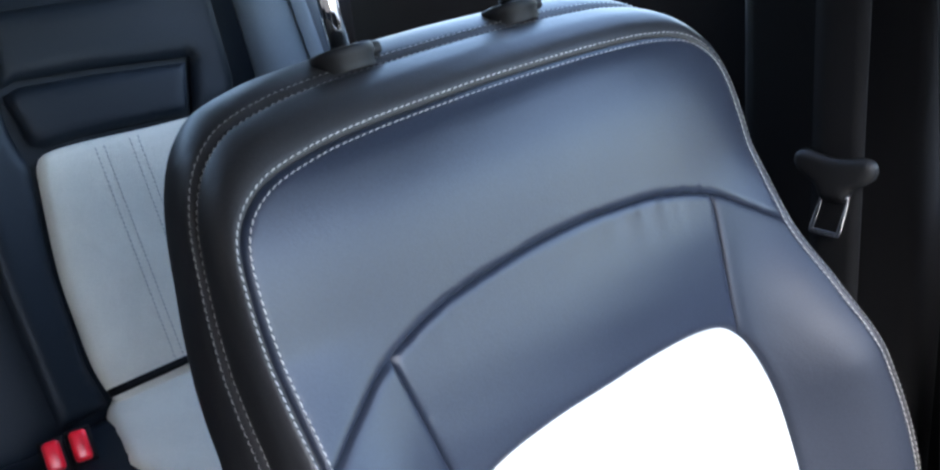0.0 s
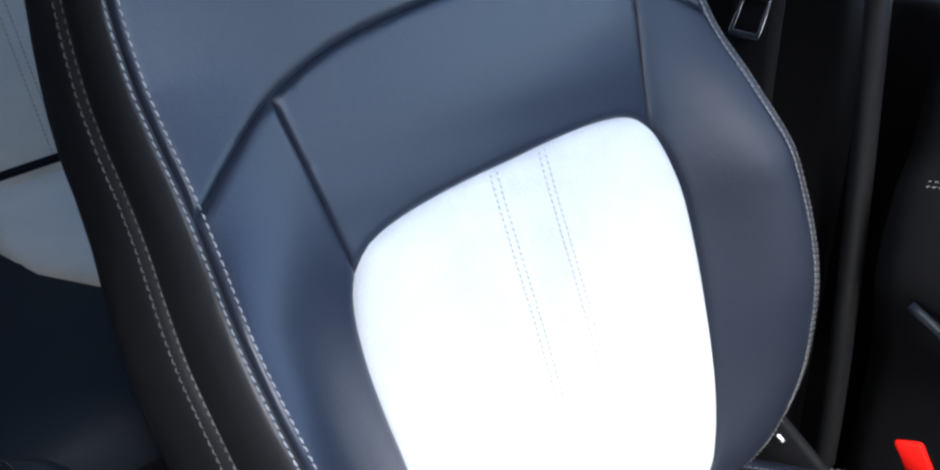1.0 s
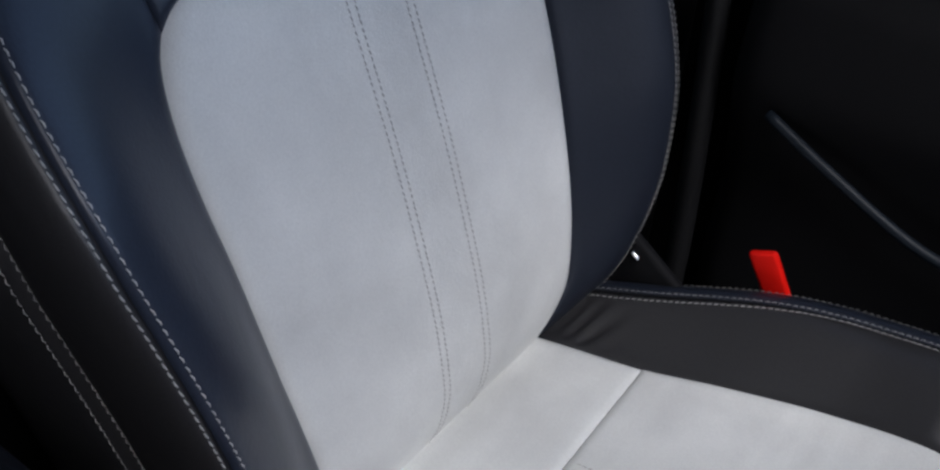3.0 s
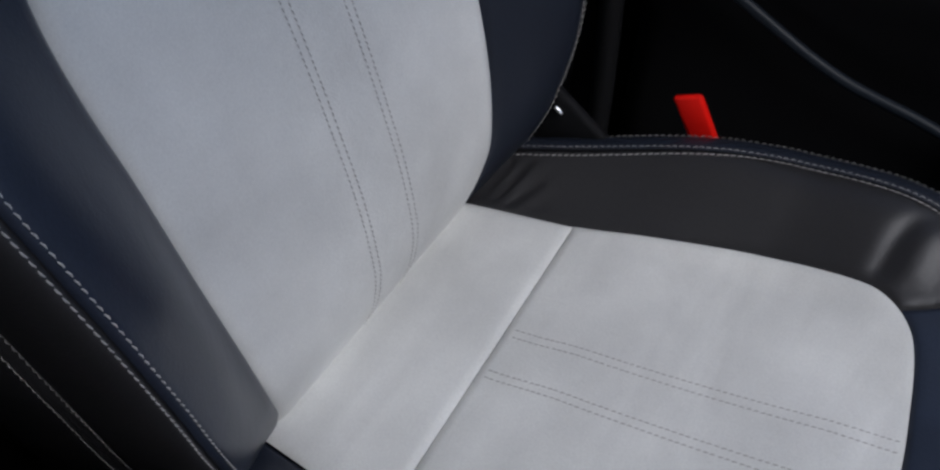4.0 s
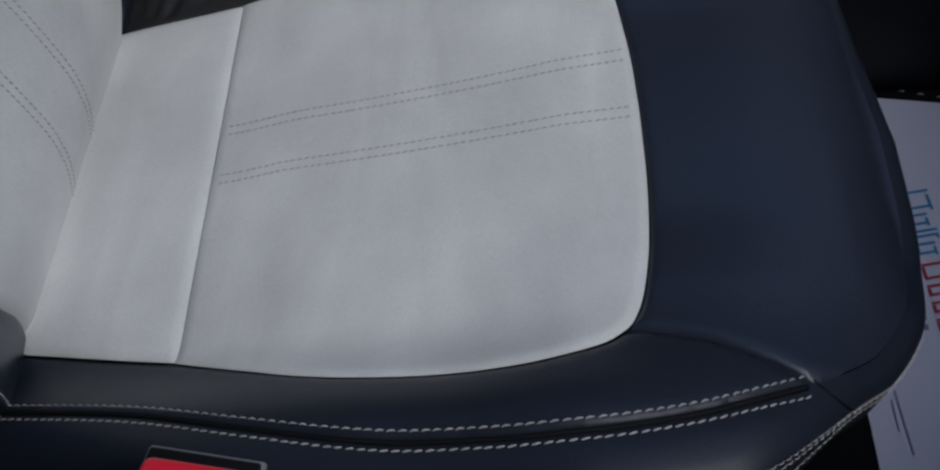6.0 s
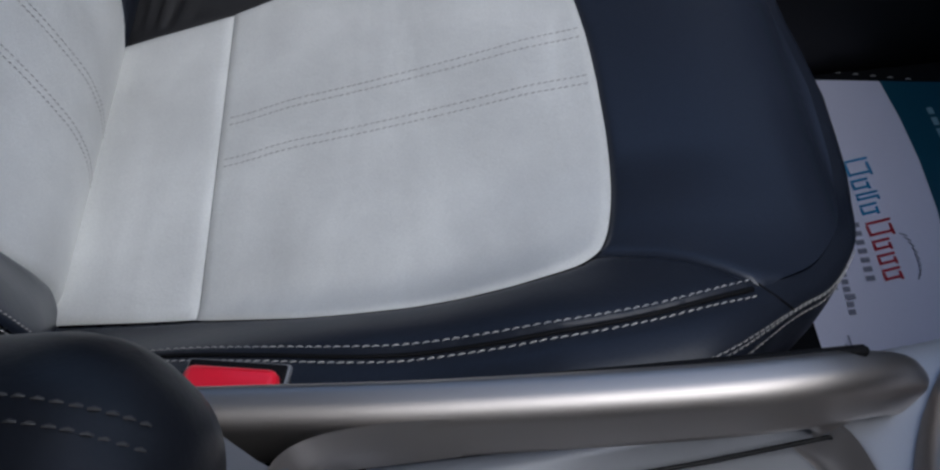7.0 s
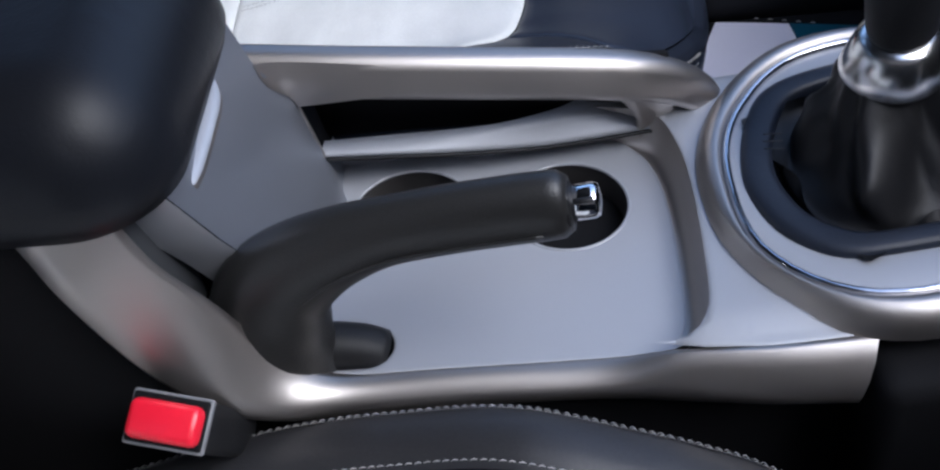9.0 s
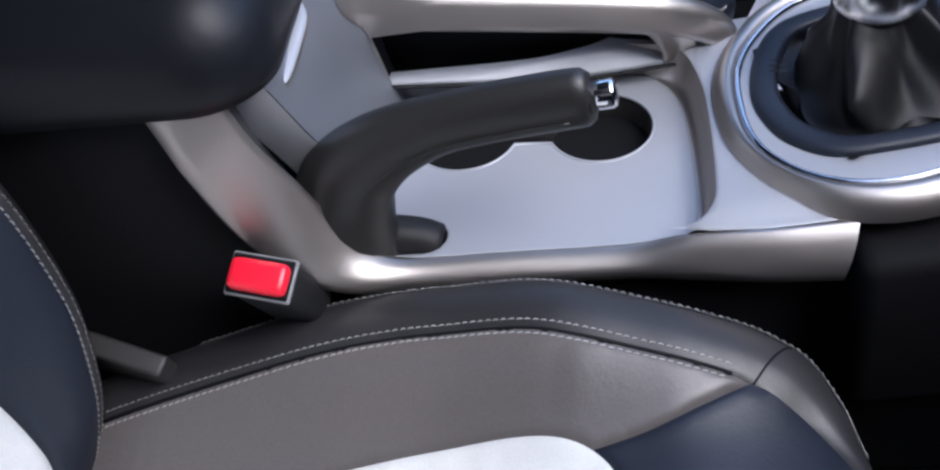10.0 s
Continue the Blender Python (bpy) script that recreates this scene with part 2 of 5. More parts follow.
def panel(poly, lift, step=0.010, drop=0.005, width=0.014, holes=()):
    """An upholstery panel: fills an outline of the plan, lifts it onto a surface, and rolls its edge down into the seam."""
    poly = np.array(poly, float)
    lo, hi = poly.min(0), poly.max(0)
    gx, gy = np.meshgrid(np.arange(lo[0], hi[0], step), np.arange(lo[1], hi[1], step * 0.87))
    gx[1::2] += step / 2
    grid = np.stack([gx.ravel(), gy.ravel()], 1)
    grid = grid[inside(poly, grid)]
    dist = edge_distance(poly, grid)
    grid = grid[dist > step * 0.45]
    loops = [poly] + [np.array(h, float) for h in holes]
    for h in loops[1:]:
        grid = grid[~inside(h, grid)]
        grid = grid[edge_distance(h, grid) > step * 0.45]
    verts, edges = [], []
    for lp in loops:
        k = len(verts)
        verts.extend(lp.tolist())
        edges.extend([(k + i, k + (i + 1) % len(lp)) for i in range(len(lp))])
    # two rows just within the edge keep the rolled seam crisp
    if drop:
        for lp in loops:
            nxt, prv = np.roll(lp, -1, axis=0), np.roll(lp, 1, axis=0)
            t = nxt - prv
            t /= np.linalg.norm(t, axis=1)[:, None] + 1e-12
            for d in (0.22 * width, 0.8 * width, 1.7 * width):
                for sg in (1, -1):
                    q = lp + sg * d * np.stack([-t[:, 1], t[:, 0]], 1)
                    q = q[inside(poly, q)]
                    for h in loops[1:]:
                        q = q[~inside(h, q)]
                    if len(q):
                        dist = np.min([edge_distance(h, q) for h in loops], axis=0)
                        q = q[dist > d * 0.93]
                        if len(grid) and len(q):
                            grid = grid[np.array([np.min(np.sum((q - p) ** 2, axis=1)) for p in grid]) > (0.35 * step) ** 2]
                        verts.extend(q.tolist())
    verts.extend(grid.tolist())
    res = delaunay_2d_cdt([Vector(v) for v in verts], edges, [], 1, 1e-6)
    v2 = np.array([tuple(v) for v in res[0]])
    faces = [tuple(f) for f in res[2]]
    cen = np.array([v2[list(f)].mean(0) for f in faces])
    ok = inside(poly, cen)
    for h in loops[1:]:
        ok &= ~inside(h, cen)
    faces = [f for f, o in zip(faces, ok) if o]
    d = edge_distance(poly, v2)
    for h in loops[1:]:
        d = np.minimum(d, edge_distance(h, v2))
    roll = drop * (1 - np.sqrt(np.clip(1 - (1 - np.clip(d / width, 0, 1)) ** 2, 0, 1)))
    v3 = lift(v2[:, 0], v2[:, 1], -roll)
    return v3, faces


def flip(geo):
    return geo[0], [tuple(reversed(f)) for f in geo[1]]


def strip(rows, close=False, cap=False):
    """A surface through rows of points of equal count."""
    rows = np.array(rows, float)
    n, k = rows.shape[:2]
    faces = []
    for i in range(n - 1):
        for j in range(k if close else k - 1):
            a, b = i * k + j, i * k + (j + 1) % k
            faces.append((a, b, b + k, a + k))
    if cap:
        faces += [tuple(reversed(range(k))), tuple(range((n - 1) * k, n * k))]
    return rows.reshape(-1, 3), faces


def tube(path, radii, sides=14, squash=None, up=(0, 0, 1), cap=True):
    """A swept round or oval section along a path. squash: (across, upright) factors at each point."""
    path = np.array(path, float)
    radii = np.broadcast_to(np.array(radii, float), (len(path),))
    tan = np.gradient(path, axis=0)
    tan /= np.linalg.norm(tan, axis=1)[:, None]
    rows = []
    for i, (p, t) in enumerate(zip(path, tan)):
        u = np.array(up, float) - t * (t @ np.array(up, float))
        u /= np.linalg.norm(u)
        w = np.cross(t, u)
        a, b = squash[i] if squash is not None else (1, 1)
        q = np.linspace(0, 2 * math.pi, sides, endpoint=False)[:, None]
        rows.append(p + radii[i] * (np.cos(q) * w * a + np.sin(q) * u * b))
    return strip(rows, close=True, cap=cap)


def swept(path, section, up=(0, 0, 1), cap=True):
    """Any section of (across, upright) points along a path; section may be one or one a point."""
    path = np.array(path, float)
    tan = np.gradient(path, axis=0)
    tan /= np.linalg.norm(tan, axis=1)[:, None]
    rows = []
    for i, (p, t) in enumerate(zip(path, tan)):
        u = np.array(up, float) - t * (t @ np.array(up, float))
        u /= np.linalg.norm(u)
        w = np.cross(t, u)
        sec = section[i] if np.ndim(section) == 3 else section
        rows.append([p + a * w + b * u for a, b in np.array(sec, float)])
    return strip(rows, close=True, cap=cap)


def soft_box(size, radius, at=(0, 0, 0), segments=4, turn=None):
    bm = bmesh.new()
    bmesh.ops.create_cube(bm, size=1.0)
    bmesh.ops.scale(bm, vec=size, verts=bm.verts)
    bmesh.ops.bevel(bm, geom=bm.edges[:], offset=radius, segments=segments, affect="EDGES", profile=0.5)
    m = Matrix.Translation(at)
    if turn is not None:
        m = m @ Euler([radians(a) for a in turn]).to_matrix().to_4x4()
    bmesh.ops.transform(bm, matrix=m, verts=bm.verts)
    return bm


def rounded_rect(w, h, r, n=6):
    pts = []
    for cx, cy, a0 in ((w / 2 - r, h / 2 - r, 0), (-w / 2 + r, h / 2 - r, 90), (-w / 2 + r, -h / 2 + r, 180), (w / 2 - r, -h / 2 + r, 270)):
        for k in range(n + 1):
            a = radians(a0 + 90 * k / n)
            pts.append((cx + r * math.cos(a), cy + r * math.sin(a)))
    return np.array(pts)


def stitches(line, normals, pitch=0.0054, length=0.0040, wide=0.0005, slant=0.0003, lift=0.0005):
    """A row of thread stitches along a line in space, joined into one mesh."""
    line, normals = np.array(line, float), np.array(normals, float)
    s = np.r_[0, np.cumsum(np.linalg.norm(np.diff(line, axis=0), axis=1))]
    at = np.arange(pitch / 2, s[-1] - pitch / 2, pitch)
    verts, faces = [], []
    take = lambda arr, q: np.array([np.interp(q, s, arr[:, k]) for k in range(3)])
    for q in at:
        q += random.uniform(-0.0003, 0.0003)
        a, b, n = take(line, q - length / 2), take(line, q + length / 2), take(normals, q)
        n /= np.linalg.norm(n) + 1e-12
        t = b - a
        t /= np.linalg.norm(t) + 1e-12
        w = np.cross(n, t)
        a, b = a - w * slant, b + w * slant
        k = len(verts)
        for p, f in ((a, 0.55), ((a + b) / 2, 1.0), (b, 0.55)):
            up = n * (lift if f == 1.0 else -lift * 0.6)
            verts += [p - w * wide * f + up, p + n * wide * f * 0.9 + up, p + w * wide * f + up]
        for i in (0, 3):
            faces += [(k + i, k + i + 1, k + i + 4, k + i + 3), (k + i + 1, k + i + 2, k + i + 5, k + i + 4)]
    return verts, faces


def quad_ring(pts, step=0.012):
    p = np.array(pts, float)
    r = np.vstack([even([a, b], step)[:-1] for a, b in zip(p, np.roll(p, -1, axis=0)) if np.linalg.norm(a - b) > 1e-6])
    return r if np.sum(r[:, 0] * np.roll(r[:, 1], -1) - np.roll(r[:, 0], -1) * r[:, 1]) > 0 else r[::-1]


def mirrored(half):
    """A half outline that begins on the centre line, and its mirror image, as one line from right to left."""
    h = np.array(half, float)
    return np.vstack([h[::-1], (h * (-1, 1))[1:]])


# ---- front seats ----
SEAT_Y = 0.37
FRAME = {}


def set_lean(degrees, back=0.0, crease=1.0, draw=0.0):
    """Sets how far the backrest that is built next leans back and stands back, and how creased its cushion is; draw: how far its far seam is drawn in."""
    a = radians(degrees)
    FRAME["crease"], FRAME["draw"] = crease, draw
    FRAME["o"] = np.array([-back, SEAT_Y, 0.36])
    FRAME["s"] = np.array([-math.sin(a), 0, math.cos(a)])
    FRAME["n"] = np.array([math.cos(a), 0, math.sin(a)])


set_lean(21)
back_mid = spline([-0.05, -0.01, 0.012, 0.03, 0.06, 0.14, 0.245, 0.374, 0.47, 0.56, 0.60, 0.625], [-0.078, -0.030, -0.009, 0.004, 0.017, 0.029, 0.033, 0.031, 0.0325, 0.0365, 0.033, 0.024])
back_wing = spline([-0.05, 0.0, 0.05, 0.12, 0.2, 0.29, 0.36, 0.43, 0.5], [0.0, 0.008, 0.026, 0.048, 0.060, 0.058, 0.038, 0.011, 0.0])
back_half = [(0, 0.6225), (0.065, 0.6215), (0.12, 0.6195), (0.165, 0.615), (0.203, 0.604), (0.227, 0.580), (0.2345, 0.54), (0.2355, 0.48), (0.236, 0.43),
             (0.243, 0.36), (0.248, 0.29), (0.244, 0.2), (0.229, 0.12), (0.206, 0.05), (0.190, 0.0), (0.182, -0.03)]
back_edge = spline([-0.03, 0.05, 0.12, 0.2, 0.29, 0.36, 0.43, 0.53, 0.6], [0.182, 0.206, 0.229, 0.244, 0.248, 0.243, 0.236, 0.2345, 0.205])
insert_half = [(0, 0.3815), (0.05, 0.3815), (0.1, 0.3785), (0.132, 0.3715), (0.150, 0.358), (0.160, 0.337), (0.1655, 0.305), (0.166, 0.27), (0.1635, 0.235),
               (0.155, 0.14), (0.1435, 0.06), (0.131, 0.02), (0.12, -0.03)]
arc_half = [(0, 0.503), (0.05, 0.501), (0.115, 0.493), (0.168, 0.475), (0.200, 0.453), (0.221, 0.438), (0.236, 0.428)]
insert_edge = spline([-0.03, 0.02, 0.06, 0.14, 0.235, 0.27, 0.36, 0.48], [0.12, 0.131, 0.1435, 0.155, 0.1635, 0.166, 0.166, 0.17])

# how far the edge beside the console is drawn in, up the backrest
near_in = spline([-0.05, 0.0, 0.05, 0.10, 0.15, 0.20, 0.24, 0.28, 0.32, 0.36, 0.42, 0.70], [0.004, 0.004, 0.0050, 0.0071, 0.0090, 0.0083, 0.0058, 0.0018, -0.0012, -0.0026, 0.0, 0.0])


def back_at(y, s, up=0.0):
    y, s = np.asarray(y, float), np.asarray(s, float)
    inner = insert_edge(s) - 0.012
    rise = back_wing(s) * smooth01((np.abs(y) - inner) / (back_edge(s) + 0.002 - inner)) ** 0.85
    crown = -0.005 * np.clip(np.abs(y) / 0.23, 0, 1) ** 3 * smooth01((s - 0.42) / 0.1)
    pillow = 0.0015 * smooth01(1 - np.abs(s - 0.44) / 0.09) * (1 - np.clip(np.abs(y) / 0.17, 0, 1) ** 2)
    n = back_mid(s) + rise + crown + pillow + up
    y = y + 0.0045 * smooth01((y + 0.22) / 0.06) + (0.004 * smooth01((s - 0.15) / 0.1) + 0.004 * smooth01((s - 0.38) / 0.08)) * smooth01((y - 0.10) / 0.10)
    y = y - FRAME["draw"] * smooth01((y - 0.15) / 0.05)
    y = y + near_in(s) * smooth01((-y - 0.15) / 0.05)
    return FRAME["o"] + y[..., None] * np.array([0, 1, 0]) + s[..., None] * FRAME["s"] + n[..., None] * FRAME["n"]


def creased_back(y, s, up=0.0):
    """The backrest with the small puckers that gather below the curved seam."""
    y, s = np.asarray(y, float), np.asarray(s, float)
    gap = np.interp(np.abs(y), [0, 0.05, 0.115, 0.168], [0.503, 0.501, 0.493, 0.475]) - s
    near = np.exp(-(gap / 0.021) ** 2)
    wave = np.sin(y * 290 + 2.3 * np.sin(y * 47)) + 0.7 * np.sin(y * 187 + 1.1) + 0.5 * np.sin(y * 611 + s * 60)
    pucker = 0.00048 * near * wave * smooth01((0.075 - np.abs(y - 0.085)) / 0.05)
    pucker = pucker + 0.0004 * near * wave * smooth01((0.03 - np.abs(y + 0.125)) / 0.02)
    fold = 0.00015 * np.sin(s * 120 + y * 22) * np.exp(-((s - 0.41) / 0.03) ** 2)
    return back_at(y, s, up + pucker + fold)


cush_mid = spline([-0.10, -0.012, 0.08, 0.2, 0.3, 0.36, 0.42, 0.46, 0.485, 0.50], [0.335, 0.352, 0.362, 0.374, 0.384, 0.391, 0.396, 0.391, 0.379, 0.358])
cush_wing = spline([-0.1, 0.0, 0.1, 0.2, 0.3, 0.38, 0.44, 0.47, 0.5], [0.05, 0.054, 0.057, 0.055, 0.041, 0.022, 0.010, 0.004, 0.0])
cush_far = [(-0.06, 0.178), (0.0, 0.187), (0.055, 0.197), (0.101, 0.2075), (0.146, 0.2195), (0.19, 0.231), (0.233, 0.2365), (0.278, 0.234), (0.322, 0.227), (0.357, 0.219), (0.3955, 0.208),
            (0.425, 0.199), (0.446, 0.189), (0.468, 0.167), (0.487, 0.132), (0.500, 0.076), (0.507, 0)]
cush_near = [(-0.06, 0.182), (0.0, 0.191), (0.08, 0.203), (0.149, 0.2185), (0.209, 0.229), (0.265, 0.2312), (0.292, 0.2308), (0.319, 0.2285), (0.346, 0.2235), (0.373, 0.2165), (0.402, 0.206),
             (0.423, 0.197), (0.446, 0.184), (0.468, 0.165), (0.490, 0.130), (0.503, 0.076), (0.507, 0)]
cush_driver = [(-0.06, 0.187), (-0.02, 0.195), (0.0876, 0.2105), (0.14, 0.2188), (0.185, 0.2240), (0.23, 0.2250), (0.281, 0.2212), (0.335, 0.2105), (0.39, 0.199), (0.42, 0.1925),
               (0.446, 0.181), (0.468, 0.163), (0.491, 0.130), (0.504, 0.076), (0.507, 0)]
pad_far = [(0.0762, 0.1472), (0.1331, 0.1570), (0.2006, 0.1662), (0.2443, 0.1690), (0.2871, 0.1662), (0.308, 0.1620), (0.3258, 0.1515), (0.3381, 0.1338), (0.3476, 0.0991), (0.354, 0.0493), (0.3565, 0)]
pad_near = [(0.0845, 0.1537), (0.131, 0.1665), (0.1673, 0.1765), (0.2004, 0.1820), (0.2317, 0.1840), (0.2629, 0.1850), (0.2925, 0.1825), (0.3221, 0.1735), (0.3362, 0.1632), (0.3414, 0.1557), (0.3476, 0.1374), (0.3535, 0.1024), (0.3565, 0.058), (0.3565, 0)]
pad_driver = [(0.08, 0.1395), (0.12, 0.149), (0.16, 0.156), (0.225, 0.163), (0.277, 0.1637), (0.312, 0.158), (0.334, 0.144), (0.347, 0.121), (0.3545, 0.093), (0.358, 0.056), (0.359, 0)]
rear_far = [(-0.06, 0.130), (-0.022, 0.1346), (0.03, 0.1405), (0.0762, 0.1462)]
rear_near = [(-0.06, 0.131), (-0.012, 0.1385), (0.03, 0.1450), (0.0845, 0.1537)]
rear_driver = [(-0.06, 0.121), (-0.012, 0.1275), (0.03, 0.133), (0.08, 0.1395)]


def cush_at(x, y, up=0.0):
    x, y = np.asarray(x, float), np.asarray(y, float)
    ay = np.abs(y)
    z = cush_mid(x) + cush_wing(x) * smooth01((ay - 0.14) / 0.088) + up
    z = z + 0.014 * smooth01((ay - 0.07) / 0.09) * smooth01((x - 0.22) / 0.1) * smooth01((0.47 - x) / 0.10)
    z = z + 0.006 * smooth01((x - 0.085) / 0.06) * smooth01((0.36 - x) / 0.06) * (1 - np.clip(ay / 0.17, 0, 1) ** 2)
    z = z - 0.022 * np.clip((ay - 0.12) / 0.09, 0, 1) ** 2 * smooth01((x - 0.44) / 0.05)
    z = z + 0.005 * smooth01((y - 0.15) / 0.06) * smooth01((x - 0.18) / 0.12) * smooth01((0.50 - x) / 0.08)
    # slanting folds where the far bolster meets the backrest, and one deep fold near its front
    fold = np.sin((x - 0.55 * (ay - 0.165)) * 370 + 1.5 * np.sin(x * 90)) * np.exp(-((x - 0.018) / 0.026) ** 2) * smooth01((ay - 0.140) / 0.018) * smooth01((0.190 - ay) / 0.022)
    u = x - 0.297 - 0.15 * (ay - 0.18) - 9.0 * np.clip(ay - 0.19, 0, 1) ** 2
    dent = 0.0022 * np.exp(-((u - 0.026) / 0.012) ** 2) - 0.0034 * np.exp(-((u - 0.006) / 0.008) ** 2)
    z = z + FRAME["crease"] * ((0.0021 * (y > 0) + 0.0004) * fold + (y > 0) * dent * smooth01((ay - 0.164) / 0.014) * smooth01((0.222 - ay) / 0.022))
    return np.stack([x, SEAT_Y + y, z], -1)


def surface_normals(fn, u, v, e=0.001):
    a = fn(u + e, v) - fn(u - e, v)
    b = fn(u, v + e) - fn(u, v - e)
    n = np.cross(a, b)
    return n / np.linalg.norm(n, axis=1)[:, None]


def shifted(line, d):
    """A plan line moved sideways to its left by d."""
    t = np.gradient(line, axis=0)
    t /= np.linalg.norm(t, axis=1)[:, None] + 1e-12
    return line + d * np.stack([-t[:, 1], t[:, 0]], 1)


def seam_thread(name, line, fn, seat, mat=None, rise=0.0006, **kw):
    p = fn(line[:, 0], line[:, 1], rise)
    n = surface_normals(fn, line[:, 0], line[:, 1])
    return part(name, stitches(p, n, **kw), mat or THREAD, seat, kind="stuff")


def front_seat(label, outlines, pads, rears, wedges_x, lines, bolster, front, edge_hide, broad=1.0, tuck=(0.44, 0.055)):
    """One front seat. Outlines come in pairs: the side of the passenger door, then the side of the driver's door."""
    seat = thing("car_seat", label, "car seat", (0.2, SEAT_Y, 0.07), "front seats")
    # -- backrest, front panels
    outline = rounded(mirrored(back_half), 0.006)
    arc = rounded(mirrored(arc_half), 0.006)
    ins = rounded(mirrored(insert_half), 0.005)
    low_part = smooth01((0.27 - ins[:, 1]) / 0.12)
    ins[:, 0] += low_part * np.where(ins[:, 0] < 0, -0.003, 0.002)
    n0, n1 = (int(np.argmin(np.linalg.norm(outline - q, axis=1))) for q in (arc[0], arc[-1]))
    arc[0], arc[-1] = outline[n0], outline[n1]
    head = ring_of(outline[n0:n1 + 1], arc[::-1])
    part("headpanel", panel(head, back_at, 0.0065, 0.0038, 0.0045), front, seat)
    ia = [int(np.argmin(np.abs(arc[:, 0] - v))) for v in (0.168, -0.168)]
    ii = [int(np.argmin(np.abs(ins[:, 1] - 0.357) + 10 * (ins[:, 0] * v < 0.1))) for v in (1, -1)]
    drop_r = rounded([arc[ia[0]], (0.158, 0.415), ins[ii[0]]], 0.006)
    drop_l = rounded([arc[ia[1]], (-0.158, 0.415), ins[ii[1]]], 0.006)
    upper = ring_of(arc[ia[0]:ia[1] + 1], drop_l, ins[ii[0]:ii[1] + 1][::-1], drop_r[::-1])
    part("shoulder_panel", panel(upper, creased_back, 0.006, 0.0038, 0.0045), front, seat, "navy leather shoulder panel with small puckers at the seam")
    no = [int(np.argmin(np.linalg.norm(outline - q, axis=1))) for q in (arc[0], arc[-1])]
    right_wing = ring_of(outline[:no[0] + 1], arc[:ia[0] + 1], drop_r, ins[:ii[0] + 1][::-1], [ins[0], outline[0]])
    left_wing = ring_of(arc[ia[1]:], outline[no[1]:], [outline[-1], ins[-1]], ins[ii[1]:][::-1], drop_l[::-1])
    # The +y wing takes the darker copy, its shade put into the leather.
    for wing, hide in ((right_wing, LEATHER_SIDE_SHADE), (left_wing, front)):
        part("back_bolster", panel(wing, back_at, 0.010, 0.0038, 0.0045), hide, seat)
    pad = part("back_insert", panel(ring_of(ins, [ins[-1], ins[0]], step=0.005), lambda y, s, up: back_at(y, s, up + 0.0025), 0.011, 0.008, 0.013), SUEDE, seat, "pale grey suede backrest insert with twin stitched lines")
    for y0 in (-0.028, -0.0215, 0.0215, 0.028):
        ln = np.stack([np.full(80, y0), np.linspace(0.381, 0.0, 80)], 1)
        seam_thread("stitch_line", ln, lambda y, s, up=0.0: back_at(y, s, up + 0.0025), pad, THREAD_GREY, pitch=0.0046, length=0.0033, wide=0.00045, lift=0.0002)
    # -- backrest, side strips
    edge = back_at(outline[:, 0], outline[:, 1], -0.0015)
    t = np.gradient(outline, axis=0)
    t /= np.linalg.norm(t, axis=1)[:, None]
    nrm = np.stack([t[:, 1], -t[:, 0]], 1)
    nrm = -nrm if nrm[len(nrm) // 2, 1] < 0 else nrm
    side = [(0, 0.006), (0.0025, 0.0), (0.006, 0.005), (0.0078, 0.016), (0.0076, 0.032), (0.0072, 0.040), (0.0075, 0.0435), (0.0085, 0.0475), (0.006, 0.075), (0.002, 0.11), (-0.010, 0.135), (-0.03, 0.145)]
    over = [(0, 0.006), (0.003, 0.0), (0.014, 0.004), (0.024, 0.014), (0.033, 0.032), (0.036, 0.041), (0.038, 0.045), (0.042, 0.049), (0.054, 0.072), (0.060, 0.10), (0.045, 0.132), (0.01, 0.15)]
    side, over = np.array(side), np.array(over)
    spread = np.array([0, 0.001, 0.003, 0.006, 0.009, 0.010, 0.0105, 0.012, 0.020, 0.025, 0.020, 0.0])
    grooves = np.zeros(12)
    grooves[[0, 6]] = -0.005
    rows = []
    for e, q, p2 in zip(edge, nrm, outline):
        k = smooth01((q[1] - 0.1) / 0.9)
        wide = side[:, 0] * (1.0 + 0.7 * (p2[0] > 0)) + spread * (smooth01((0.64 - p2[1]) / 0.22) + (p2[0] < 0) * float(np.interp(p2[1], [0.1, 0.2, 0.27, 0.34, 0.42], [0, 0.1, 0.22, 0.2, 0])))
        if p2[0] > 0:
            wide = wide + FRAME["draw"] * np.clip(side[:, 1] / 0.03, 0, 1)
        deep = side[:, 1] * float(np.interp(p2[1], [0.05, 0.15, 0.3, 0.45, 0.6], [1.6, 1.38, 1.06, 0.88, 0.90])) * (1 - k) + 0.90 * over[:, 1] * k
        tall = 1.07 * over[:, 0] * max(q[1], 0) + wide * min(q[1], 0)
        rows.append([e + (w * q[0] + g * q[0]) * np.array([0, 1.0, 0]) + (t2 + g * q[1]) * FRAME["s"] - b * FRAME["n"] for w, t2, b, g in zip(wide, tall, deep, grooves)])
    rows = np.array(rows)
    fine = []
    for r in rows:
        idx = np.arange(12)
        u = np.r_[np.linspace(0, 6, 25), np.linspace(6.01, 11, 18)]
        fine.append(np.stack([np.interp(u, idx, r[:, k]) for k in range(3)], 1))
    fine = np.array(fine)
    # round off the strips across their width
    for _ in range(2):
        sm = fine.copy()
        sm[:, 1:24] = 0.5 * fine[:, 1:24] + 0.25 * (fine[:, 0:23] + fine[:, 2:25])
        sm[:, 26:-1] = 0.5 * fine[:, 26:-1] + 0.25 * (fine[:, 25:-2] + fine[:, 27:])
        fine = sm
